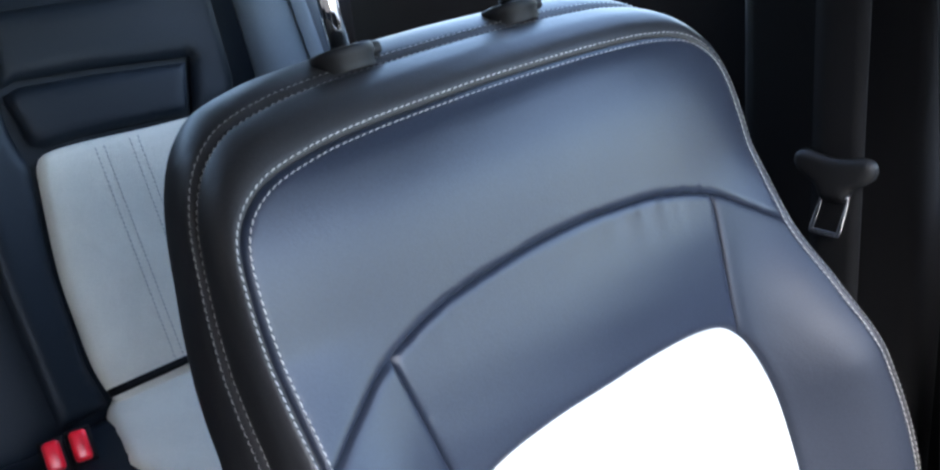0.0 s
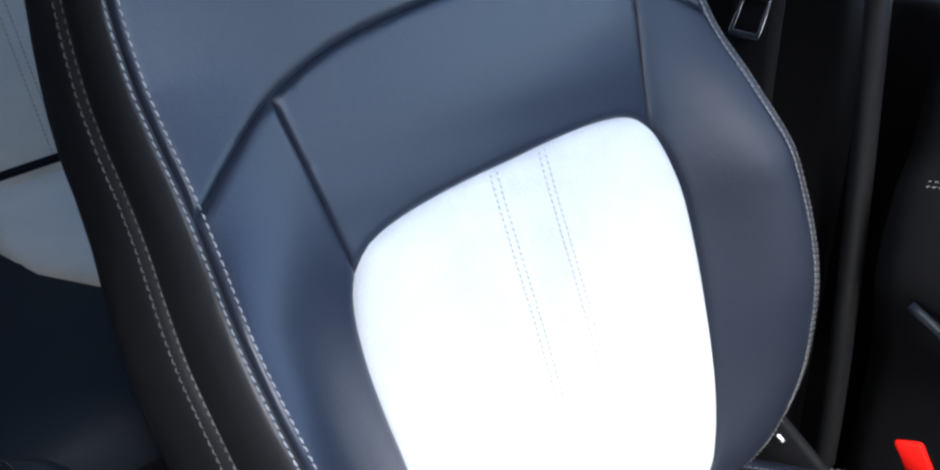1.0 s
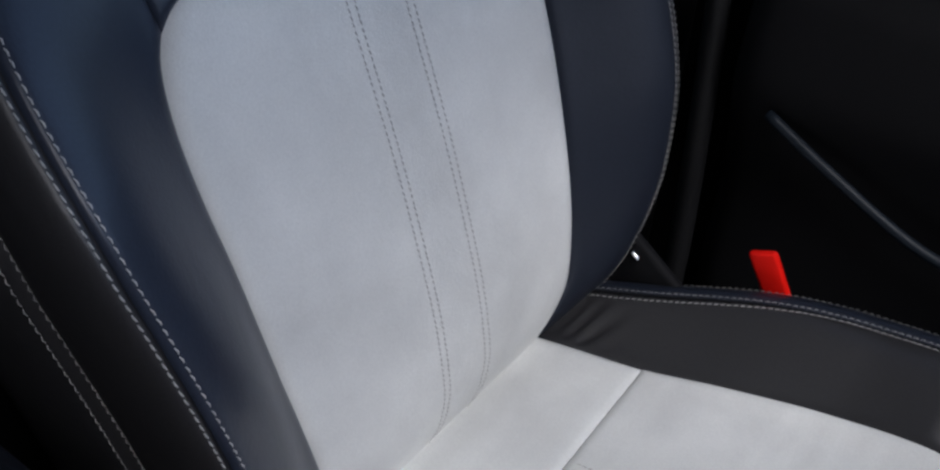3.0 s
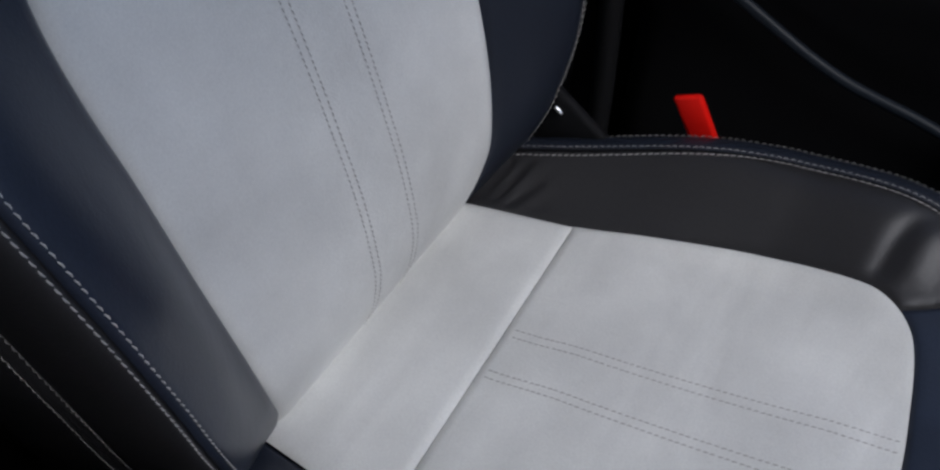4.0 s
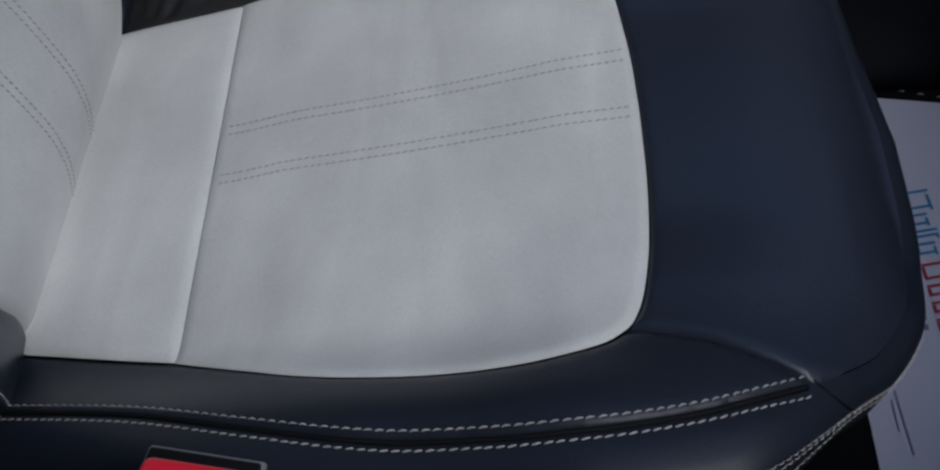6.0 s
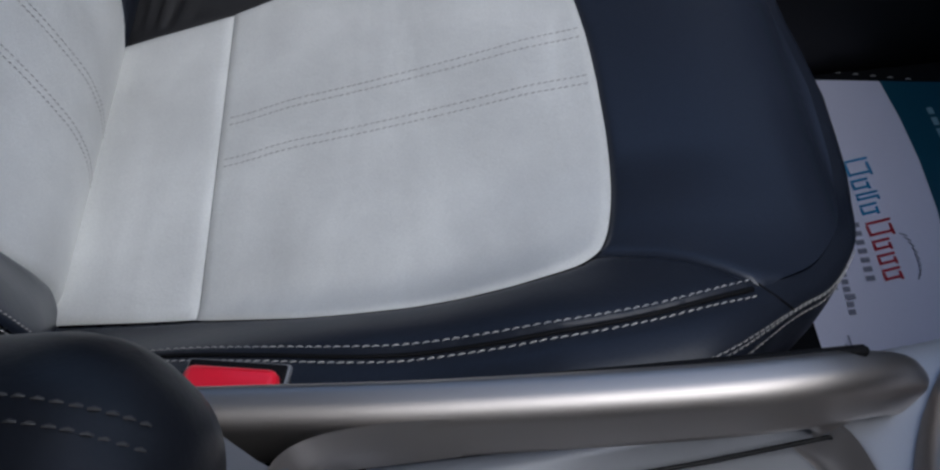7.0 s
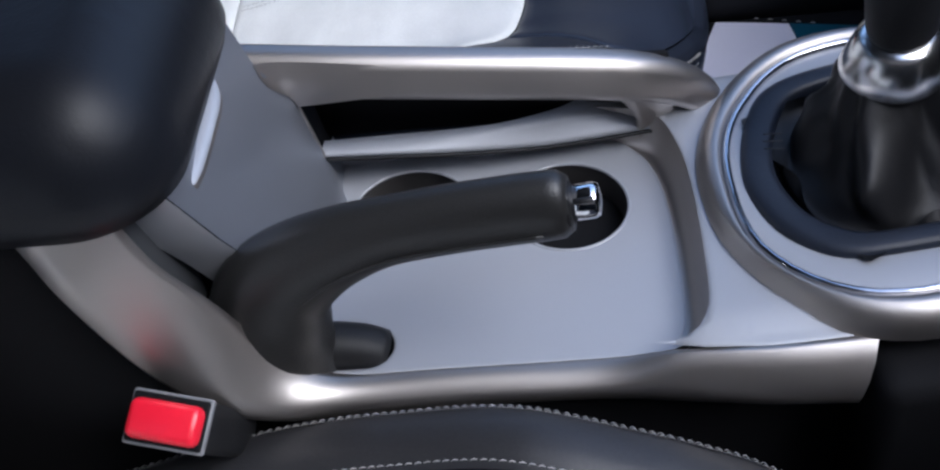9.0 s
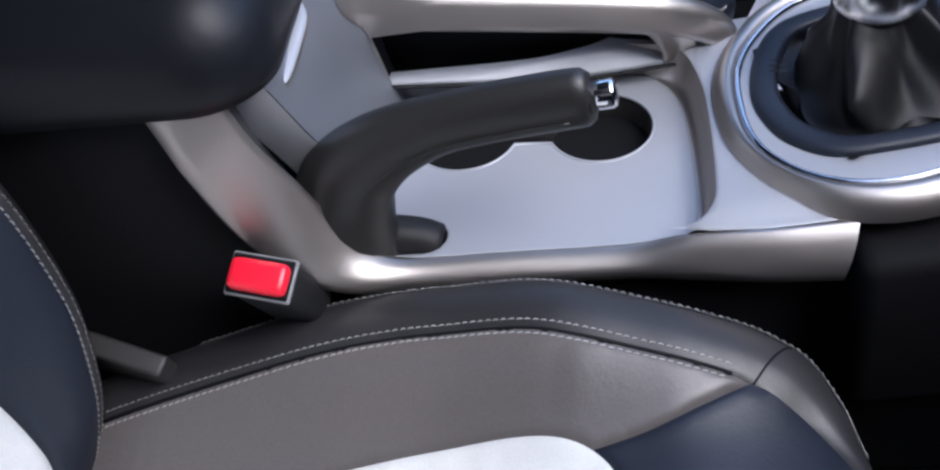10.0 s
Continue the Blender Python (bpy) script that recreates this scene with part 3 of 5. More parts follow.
    part("back_side_strip", flip(strip(fine[:, :25])), LEATHER_STRIP, seat, "charcoal leather side strip between double seams")
    part("back_side_panel", flip(strip(fine[:, 24:])), LEATHER_STRIP, seat, "charcoal leather rear side panel")
    shell = [fine[:, -1], fine[:, -1] * 0.4 + fine[::-1, -1] * 0.6]
    part("back_shell", flip(strip(shell)), BLACK_PLASTIC, seat, "black seat back shell")
    outw = np.array([q[0] * np.array([0, 1.0, 0]) + q[1] * FRAME["s"] for q in nrm])
    # stitching: two rows at each of the two seams
    keep = outline[:, 1] > -0.01
    seam_thread("seam_stitching", shifted(outline, 0.0040)[keep], back_at, seat)
    for col in (4, 21, 28):
        ln = fine[keep][:, col]
        nn = outw[keep] * (0.5 if col < 10 else 0.9) + FRAME["n"] * (0.8 if col < 10 else 0.15)
        part("seam_stitching", stitches(ln + nn * 0.0006, nn), THREAD, seat, kind="stuff")
    # -- headrest posts in their guides
    for sg in (-1, 1):
        base = FRAME["o"] + np.array([0, sg * 0.083 + 0.003, 0]) + 0.675 * FRAME["s"] - 0.030 * FRAME["n"]
        rise = np.array([-math.sin(radians(12)), 0, math.cos(radians(12))])
        q = np.linspace(0, 2 * math.pi, 28, endpoint=False)
        rings = [[base + np.array([0.0205 * k * math.cos(a), 0.0245 * k * math.sin(a), 0.0205 * k * math.cos(a) * 0.30]) + h * FRAME["s"] for a in q] for k, h in ((0.90, -0.012), (0.94, -0.004), (1.0, -0.002), (1.0, 0.0025), (0.96, 0.0045), (0.80, 0.0052), (0.55, 0.0055), (0.33, 0.0056))]
        g = part("headrest_guide", strip(rings, close=True), BLACK_PLASTIC, seat, "black plastic headrest guide")
        part("guide_button", soft_box((0.012, 0.012, 0.010), 0.003, base + 0.0 * FRAME["s"] + np.array([0.004, 0.0235, 0]), 2, (0, -21, 0)), BLACK_PLASTIC, g)
        part("headrest_post", tube([base + k * rise for k in np.linspace(0, 0.20, 6)], 0.0072, 18, up=(1, 0, 0)), CHROME, seat, "chromed headrest post")
    # -- cushion
    halves = {sg: rounded(o, 0.006) for sg, o in zip((1, -1), outlines)}
    pad = {sg: rounded(o, 0.005) for sg, o in zip((1, -1), pads)}
    rear_edge = {sg: np.array(o) for sg, o in zip((1, -1), rears)}
    over_y = np.array([1, -1])

    def turned(ring):
        return ring if np.sum(ring[:, 0] * np.roll(ring[:, 1], -1) - np.roll(ring[:, 0], -1) * ring[:, 1]) > 0 else ring[::-1]

    pad_l = (pad[-1] * over_y)[::-1]
    main = turned(ring_of(pad_l, [pad_l[-1], pad[1][0]], pad[1], step=0.005))
    raise_pad = lambda x, y, up=0.0: cush_at(x, y, up + 0.003)
    sp = part("seat_insert", panel(main, raise_pad, 0.009, 0.0042, 0.009), SUEDE, seat, "pale grey suede seat insert with faint creases")
    ra, rb = rear_edge[1], rear_edge[-1] * over_y
    strip_pad = turned(np.vstack([even(rb, 0.006)[:-1], even([rb[-1], ra[-1]], 0.006)[:-1], even(ra[::-1], 0.006)[:-1], even([ra[0], rb[0]], 0.006)[:-1]]))
    part("rear_insert", panel(strip_pad, raise_pad, 0.009, 0.0036, 0.009), SUEDE, seat, "pale grey suede strip behind the seat insert")
    for a, b in lines:
        u = np.linspace(0, 1, 70)
        ln = np.stack([0.087 + 0.266 * u, a + (b - a) * u ** 1.8], 1)
        seam_thread("stitch_line", ln, raise_pad, sp, THREAD_GREY, pitch=0.0046, length=0.0033, wide=0.00045, lift=0.0002)
    # a seam runs from each front corner of the insert across the bolster
    its = {sg: int(np.argmin(np.abs(halves[sg][:, 0] - fx))) for sg, fx in zip((1, -1), wedges_x)}
    corner = {sg: int(np.argmin(np.abs(pad[sg][:, 0] - (0.324 if sg > 0 else 0.336)) + 10 * (pad[sg][:, 1] < 0.12))) for sg in (1, -1)}
    wedges = {}
    for sg in (1, -1):
        a, b = pad[sg][corner[sg]], halves[sg][its[sg]]
        wedges[sg] = rounded([a, a * 0.66 + b * 0.34 + (0.004, -0.003), a * 0.33 + b * 0.67 + (0.004, -0.002), b], 0.006)
        ring = np.vstack([even(rear_edge[sg], 0.006)[:-1], pad[sg][:corner[sg]], wedges[sg][:-1], halves[sg][:its[sg] + 1][::-1][:-1], even([halves[sg][0], rear_edge[sg][0]], 0.006)[:-1]])
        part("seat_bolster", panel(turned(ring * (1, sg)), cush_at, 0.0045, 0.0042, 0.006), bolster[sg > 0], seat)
    pf, pn = pad[1][corner[1]:], pad[-1][corner[-1]:]
    hf, hn = halves[1][its[1]:], halves[-1][its[-1]:]
    fr = turned(np.vstack([pf[:-1], (pn * over_y)[::-1][:-1], (wedges[-1] * over_y)[:-1], (hn * over_y)[:-1], hf[::-1][:-1], wedges[1][::-1][:-1]]))
    fade = max(wedges_x)
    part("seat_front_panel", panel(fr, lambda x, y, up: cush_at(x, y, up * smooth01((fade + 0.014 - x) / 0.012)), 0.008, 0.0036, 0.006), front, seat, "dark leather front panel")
    # cushion sides
    full = np.vstack([halves[1][:-1], (halves[-1] * over_y)[::-1]])
    edge = cush_at(full[:, 0], full[:, 1], -0.002)
    t = np.gradient(full, axis=0)
    t /= np.linalg.norm(t, axis=1)[:, None]
    nr = np.stack([-t[:, 1], t[:, 0]], 1)
    nr = -nr if nr[len(nr) // 2, 0] < 0 else nr
    prof_out = np.array([(0, 0.006), (0.003, -0.001), (0.014, -0.0045), (0.025, -0.004), (0.0335, -0.001), (0.0365, 0.0015), (0.0385, 0.005), (0.0395, 0.009), (0.0405, 0.035), (0.036, 0.08), (0.02, 0.13), (-0.02, 0.15)])
    nose = np.array([(0, 0), (0.005, 0.002), (0.009, 0.004), (0.0115, 0.007), (0.013, 0.010), (0.0135, 0.0125), (0.013, 0.016), (0.0135, 0.020), (0.010, 0.055), (0.0, 0.10), (-0.01, 0.14), (-0.04, 0.16)])
    gr = np.zeros(12)
    gr[[0, 6]] = -0.0032
    rows = []
    for e, q, p2 in zip(edge, nr, full):
        k = smooth01((p2[0] - tuck[0]) / tuck[1]) if p2[1] < 0 else smooth01((p2[0] - 0.440) / 0.055)
        g = gr * np.r_[smooth01((fade + 0.014 - p2[0]) / 0.012), np.ones(11)]
        first = prof_out * (broad if p2[1] > 0 else 1.0, 1.0)
        if p2[1] > 0:
            first[:, 1] += max(0.0, 1 - broad) * np.clip(prof_out[:, 0], 0, 0.036)
        first[0, 1] = 0.0045 * smooth01((fade + 0.014 - p2[0]) / 0.012)
        pr = first * (1 - k) + nose * k
        rows.append([e + (o + gg) * np.array([q[0], q[1], 0]) - b * np.array([0, 0, 1.0]) for (o, b), gg in zip(pr, g)])
    rows = np.array(rows)
    u = np.r_[np.linspace(0, 6, 25), np.linspace(6.01, 11, 18)]
    fine = np.array([np.stack([np.interp(u, np.arange(12), r[:, k]) for k in range(3)], 1) for r in rows])
    for _ in range(2):
        sm = fine.copy()
        sm[:, 1:24] = 0.5 * fine[:, 1:24] + 0.25 * (fine[:, 0:23] + fine[:, 2:25])
        sm[:, 26:-1] = 0.5 * fine[:, 26:-1] + 0.25 * (fine[:, 25:-2] + fine[:, 27:])
        fine = sm
    part("seat_side_strip", strip(fine[:, :25]), edge_hide, seat)
    part("seat_side_panel", strip(fine[:, 24:]), LEATHER_SIDE_SHADE, seat, "charcoal leather lower side")
    bottom = fine[:, -1]
    part("seat_base", strip([bottom, bottom * (0.5, 0.9, 1) + np.array([0.1, 0.037, -0.12])]), BLACK_PLASTIC, seat, "black plastic seat base")
    out3 = np.stack([nr[:, 0], nr[:, 1], np.zeros(len(nr))], 1)
    for sg, wx_ in zip((1, -1), wedges_x):
        k = np.where((full[:, 0] < wx_ - 0.004) & (full[:, 1] * sg > 0) & (full[:, 0] > -0.02))[0]
        inner = np.stack([full[k][:, 0], sg * (np.abs(full[k][:, 1]) - 0.0048)], 1)
        part("seam", tube(cush_at(full[k][:, 0], full[k][:, 1], -0.0028), 0.0018, 6, up=(0, 0, 1)), SOFT_BLACK, seat, "dark sewn seam")
        seam_thread("seam_stitching", inner, cush_at, seat)
        part("seam_stitching", stitches(fine[k, 4] * 0.4 + fine[k, 5] * 0.6 + np.array([0, 0, 0.0006]), out3[k] * 0.3 + np.array([0, 0, 0.95])), THREAD, seat, kind="stuff")
    for col, sg in itertools.product((17, 20, 28), (1, -1)):
        k = np.where((full[:, 0] > 0.05) & (full[:, 0] < 0.485) & (full[:, 1] * sg > 0))[0]
        part("seam_stitching", stitches(fine[k][:, col] + out3[k] * 0.0008 + np.array([0, 0, 0.0006]), out3[k] * 0.85 + np.array([0, 0, 0.5])), THREAD, seat, kind="stuff")
    # the cross seam runs on over the side strip
    for row, ahead in ((its[1], 1), (len(full) - 1 - its[-1], -1)):
        at_row = [row + ahead * 2.5 * c / 20 for c in range(0, 22, 2)]
        ln = [fine[int(q), c] * (1 - q % 1) + fine[int(q) + 1, c] * (q % 1) for q, c in zip(at_row, range(0, 22, 2))]
        part("seam", tube(np.array(ln) + np.array([0, 0, -0.0002]), 0.0009, 6, up=(1, 0, 0)), SOFT_BLACK, seat, "dark sewn seam")
    # runners to the floor
    for sg in (-1, 1):
        part("seat_runner", soft_box((0.46, 0.03, 0.05), 0.006, (0.2, SEAT_Y + sg * 0.16, 0.095), 2), BLACK_PLASTIC, seat, "black steel seat runner")
        part("seat_leg", soft_box((0.34, 0.025, 0.12), 0.006, (0.2, SEAT_Y + sg * 0.15, 0.17), 2), BLACK_PLASTIC, seat)
    return seat


# Near bolster in the darker copy: its shade is put into the colour.
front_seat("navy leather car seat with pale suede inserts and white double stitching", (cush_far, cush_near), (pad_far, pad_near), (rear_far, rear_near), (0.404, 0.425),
                            ((-0.0255, -0.0085), (-0.0188, -0.0005), (0.0158, 0.0395), (0.0230, 0.0490)), (LEATHER_SIDE_SHADE, LEATHER_STRIP), LEATHER, LEATHER_SIDE_SHADE, 0.78, (0.365, 0.085))
set_lean(24, 0.022, 0.25, 0.018)
# Driver's front in the darker leather copy for shade; bolsters in the brightened one.
driver_seat = front_seat("charcoal leather car seat with lightened bolsters, pale suede inserts and white stitching", (cush_driver, cush_far), (pad_driver, pad_driver), (rear_driver, rear_driver), (0.424, 0.424),
                         ((-0.032, -0.016), (-0.025, -0.009), (0.009, 0.030), (0.016, 0.037)), (LEATHER_LIT, LEATHER_LIT), LEATHER_SIDE_SHADE, LEATHER_STRIP, 1.15)
driver_seat.location = (0.2 + 0.033, -0.392, 0.07 - 0.040)
part("side_bracket", soft_box((0.080, 0.016, 0.080), 0.003, (0.026, -0.157, 0.358), 3, (18, 14, -14)), CUP, driver_seat, "dark grey plastic bracket cover")

# ---- centre console ----
console = thing("centre_console", "silver and black plastic centre console between the front seats", "console", (0.3, 0, 0.07))
part("tunnel", soft_box((1.25, 0.20, 0.30), 0.02, (0.30, 0.0, 0.22), 3), SOFT_BLACK, console, "black carpeted tunnel side")
TRAY_Z = 0.392


def flat(z0):
    return lambda x, y, up: np.stack([x, y, z0(x, y) + up], -1)


# tray floor with two joined cup wells
def circle(cx, cy, r, a0=0, a1=360, n=40):
    a = np.radians(np.linspace(a0, a1, n))
    return np.stack([cx + r * np.cos(a), cy + r * np.sin(a)], 1)


CUP_A, CUP_B, CUP_R, CUP_Y = 0.2675, 0.3755, 0.0435, 0.034
cups = np.vstack([circle(CUP_A, CUP_Y, CUP_R, 22, 338, 44), circle(CUP_B, CUP_Y - 0.003, CUP_R - 0.002, 202, 518, 44)])
slot_hole = np.vstack([circle(0.245, -0.078, 0.0165, -90, 90, 14), [(0.205, -0.0615), (0.19, -0.0615), (0.19, -0.0945), (0.205, -0.0945)]])
floor_ring = rounded([(0.206, -0.05), (0.206, 0.06), (0.212, 0.090), (0.30, 0.094), (0.40, 0.096), (0.428, 0.078), (0.4395, 0.048), (0.4430, 0.0), (0.4410, -0.066), (0.4350, -0.086), (0.424, -0.0985), (0.40, -0.0985), (0.38, -0.0985), (0.30, -0.098), (0.23, -0.0985), (0.211, -0.092)], 0.005, True)[:-1]
if np.sum(floor_ring[:, 0] * np.roll(floor_ring[:, 1], -1) - np.roll(floor_ring[:, 0], -1) * floor_ring[:, 1]) < 0:
    floor_ring = floor_ring[::-1]
part("tray_floor", panel(floor_ring, flat(lambda x, y: np.full_like(x, TRAY_Z)), 0.009, 0.0006, 0.002, holes=[cups, slot_hole[::-1]]), SILVER_MATT, console, "silver plastic tray with two cup holders")
cup_loop = np.vstack([cups, cups[:1]])
cup_mid = np.array([(CUP_A + CUP_B) / 2, CUP_Y])
rows = [np.c_[cup_mid + (cup_loop - cup_mid) * k, np.full(len(cup_loop), TRAY_Z - 0.002 - d)] for k, d in ((1.0, 0.0), (0.985, 0.003), (0.97, 0.02), (0.95, 0.055), (0.92, 0.062), (0.5, 0.063), (0.0, 0.063))]
part("cup_well", strip(rows), CUP, console, "black plastic cup well")
rows = [np.c_[np.vstack([slot_hole, slot_hole[:1]]), np.full(len(slot_hole) + 1, TRAY_Z - 0.002 - d)] for d in (0, 0.03)]
part("lever_slot", strip(rows), BLACK_PLASTIC, console)

# tray walls
deck_z = spline([0.40, 0.45, 0.50, 0.60, 0.80], [0.412, 0.420, 0.423, 0.430, 0.455])
front_top = rounded([(0.400, 0.094, 0.424), (0.438, 0.084, 0.4225), (0.4515, 0.05, 0.421), (0.4545, 0.0, 0.421), (0.4520, -0.066, 0.420), (0.4475, -0.090, 0.4165), (0.434, -0.1025, 0.407), (0.412, -0.1015, 0.3985)], 0.006)
low = np.array([floor_ring[np.argmin(np.linalg.norm(floor_ring - p[:2], axis=1))] for p in front_top])
low = np.c_[low, np.full(len(low), TRAY_Z - 0.0006)]
prof = [(math.sin(q), 1 - math.cos(q)) for q in np.linspace(0, math.pi / 2, 14)]
part("tray_front_wall", flip(strip([[l + (p - l) * (a, a, b) for a, b in prof] for l, p in zip(low, front_top)])), SILVER, console)

# near-side trim: sweeps down from the armrest and runs along the tray
inner = rounded([(0.154, -0.121, 0.575), (0.160, -0.120, 0.548), (0.1665, -0.118, 0.522), (0.180, -0.109, 0.480), (0.194, -0.100, 0.430), (0.209, -0.0965, 0.4035), (0.235, -0.0985, 0.3925), (0.30, -0.0985, 0.3925), (0.39, -0.0995, 0.3945), (0.43, -0.1075, 0.4095), (0.48, -0.1135, 0.4165), (0.536, -0.1125, 0.4205)], 0.006)
outer = rounded([(0.106, -0.128, 0.572), (0.113, -0.131, 0.545), (0.121, -0.135, 0.518), (0.140, -0.136, 0.463), (0.168, -0.135, 0.420), (0.197, -0.127, 0.395), (0.235, -0.1185, 0.384), (0.30, -0.1160, 0.383), (0.39, -0.1185, 0.386), (0.43, -0.1240, 0.388), (0.48, -0.1310, 0.390), (0.528, -0.1340, 0.391)], 0.006)

inner, outer = even(inner, 0.006), even(outer, 0.006)


def resample(line, n):
    s = np.r_[0, np.cumsum(np.linalg.norm(np.diff(line, axis=0), axis=1))]
    return np.stack([np.interp(np.linspace(0, s[-1], n), s, line[:, k]) for k in range(3)], 1)


inner, outer = resample(inner, 90), resample(outer, 90)
rows = []
for a, b in zip(inner, outer):
    up = np.array([0.35, -0.25, 0.9])
    up /= np.linalg.norm(up)
    w = np.linalg.norm(b - a)
    rows.append([a + np.array([0, 0.004, -0.012]), a, a * 0.85 + b * 0.15 + up * 0.10 * w, a * 0.5 + b * 0.5 + up * 0.15 * w, a * 0.2 + b * 0.8 + up * 0.11 * w, b + up * 0.02 * w, b + np.array([0.0, 0.002, -0.009]), b + np.array([0, 0.014, -0.016])])
part("side_trim", strip(rows), SILVER, console, "silver painted trim sweeping down from the armrest")

# rear face of the tray, below the armrest
def rear(y, z):
    y, z = np.asarray(y, float), np.asarray(z, float)
    swell = 0.0118 * smooth01((y + 0.012) / 0.068) ** 1.4
    return np.stack([0.209 - (z - 0.39) * 0.19 + swell - 0.0012 * np.clip((y - 0.054) / 0.004, 0, 2) ** 2 * (z < 0.48), y, z], -1)


edge_r = [(-0.104, 0.558), (-0.097, 0.538), (-0.086, 0.505), (-0.074, 0.475), (-0.064, 0.44), (-0.062, 0.385)]
face = np.array([(0.094, 0.385), (0.094, 0.417), (0.068, 0.419), (0.0625, 0.422), (0.0600, 0.446), (0.0573, 0.474), (0.0600, 0.484), (0.0575, 0.492), (0.0510, 0.501), (0.0430, 0.511), (0.0375, 0.521), (0.0355, 0.535), (0.0345, 0.552), (0.0335, 0.572), (0.0, 0.565)] + edge_r)
face = np.vstack([even([a, b], 0.008)[:-1] for a, b in zip(face, np.roll(face, -1, axis=0))])
lift_rear = lambda y, z, up: rear(y, z) + np.stack([up, 0 * up, 0 * up], -1)
part("rear_face", panel(face[::-1], lift_rear, 0.010, 0.0, 0.004), SILVER_FACE_DIM, console, "grey silver plastic face below the armrest")
er = rounded(edge_r, 0.008)
er = rear(er[:, 0], er[:, 1])
part("opening_edge", strip([er + (-0.001, 0, 0), er + (-0.004, -0.0015, 0), er + (-0.032, -0.004, 0)]), SILVER_MATT, console)
part("armrest_box", soft_box((0.41, 0.17, 0.31), 0.008, (-0.06, -0.035, 0.404), 3), SOFT_BLACK, console, "black plastic armrest box")
part("opening_liner", soft_box((0.012, 0.050, 0.12), 0.004, (0.149, -0.0865, 0.495), 2), LINER, console, "dark grey liner behind the handbrake lever")

# far-side rail over a slot
rail_path = rounded([(0.105, 0.070, 0.507), (0.17, 0.070, 0.499), (0.24, 0.070, 0.490), (0.32, 0.073, 0.4785), (0.38, 0.077, 0.4685), (0.42, 0.083, 0.458), (0.45, 0.091, 0.444), (0.472, 0.098, 0.426), (0.484, 0.101, 0.405)], 0.007)
u = np.linspace(0, 1, len(rail_path))
secs = []
for k in u:
    w, h = 0.029 - 0.005 * max(0, k - 0.8) / 0.2, 0.028 - 0.004 * max(0, k - 0.8) / 0.2
    sec = rounded_rect(w, h, 0.0075, 6)
    sec[:, 0] -= (0.004 + 0.36 * sec[:, 1]) * (sec[:, 0] > 0)
    secs.append(sec)
part("grab_rail", swept(rail_path, np.array(secs)), SILVER, console, "silver grab rail along the tray")
# the rail grows out of the rear face in a hollow curve
rows = []
for k in np.linspace(0, 1, 14):
    a = rear(0.055 - 0.020 * smooth01(k * 1.3), 0.477 + 0.051 * k) + (0.0006, 0, 0)
    b = np.array([0.262, 0.0562 + 0.0085 * k, 0.4785 + 0.0185 * k])
    c = np.array([a[0] + 0.002, b[1] - 0.002, 0.45 * a[2] + 0.55 * b[2]])
    rows.append([a * (1 - u) ** 2 + 2 * c * u * (1 - u) + b * u * u for u in np.linspace(0, 1, 16)])
part("rail_root", flip(strip(rows)), SILVER, console, "silver root of the rail")
lip_x = np.linspace(0.209, 0.446, 48)
edge_y = spline([0.20, 0.24, 0.32, 0.38, 0.436], [0.0605, 0.062, 0.069, 0.0765, 0.083])
edge_z = spline([0.20, 0.24, 0.32, 0.38, 0.436], [0.430, 0.4265, 0.4165, 0.411, 0.412])
back_y = spline([0.20, 0.24, 0.32, 0.37, 0.40, 0.436], [0.078, 0.080, 0.083, 0.092, 0.104, 0.11])
back_z = spline([0.20, 0.24, 0.32, 0.37, 0.40, 0.436], [0.428, 0.427, 0.426, 0.428, 0.430, 0.426])
rows = []
for x in lip_x:
    ey, ez, by, bz = (float(fn(x)) for fn in (edge_y, edge_z, back_y, back_z))
    rows.append([(x, by + 0.010, TRAY_Z - 0.004), (x, by + 0.006, ez - 0.016), (x, ey + 0.010, ez - 0.009), (x, ey + 0.0035, ez - 0.0055), (x, ey + 0.0005, ez - 0.0035), (x, ey, ez - 0.0015), (x, ey + 0.002, ez + 0.0005), (x, (ey + by) / 2, (ez + bz) / 2 + 0.001), (x, by - 0.002, bz), (x, by, bz - 0.002), (x, by + 0.001, bz - 0.012)])
part("pocket_ledge", flip(strip(rows)), SILVER_MATT, console, "silver ledge below the side pocket")
seam_line = [(x, float(edge_y(x)) - 0.0002, float(edge_z(x)) - 0.0048) for x in lip_x]
part("ledge_seam", tube(seam_line, 0.0015, 8, up=(0, 0, 1)), BLACK_PLASTIC, console, "dark joint below the ledge")
part("cup_rim", tube(np.c_[cup_loop, np.full(len(cup_loop), TRAY_Z - 0.0006)], 0.0014, 8, up=(0, 0, 1)), SILVER_MATT, console, "rounded silver rim of the cup wells")
# Board added to black out the open slot, where only shade lies.
part("slot_board", soft_box((0.25, 0.006, 0.05), 0.002, (0.325, 0.100, 0.438), 1), SOFT_BLACK, console, "black board added to close the open slot below the rail")
# the pocket's end wall, and the lip where it meets the rear face
rows = []
for z in np.linspace(0.392, 0.486, 12):
    ey = float(np.interp(z, [0.42, 0.446, 0.476], [0.0625, 0.0600, 0.0573]))
    p = rear(ey, z)
    rows.append([p, p + (0.0010, 0.0015, 0), p + (0.0004, 0.0035, 0), p + (-0.002, 0.0050, 0), p + (-0.002, 0.03, 0)])
part("pocket_end_lip", flip(strip(np.array(rows)[:, :4])), SILVER_MATT, console)
part("pocket_end_wall", flip(strip(np.array(rows)[:, 3:])), SOFT_BLACK, console)
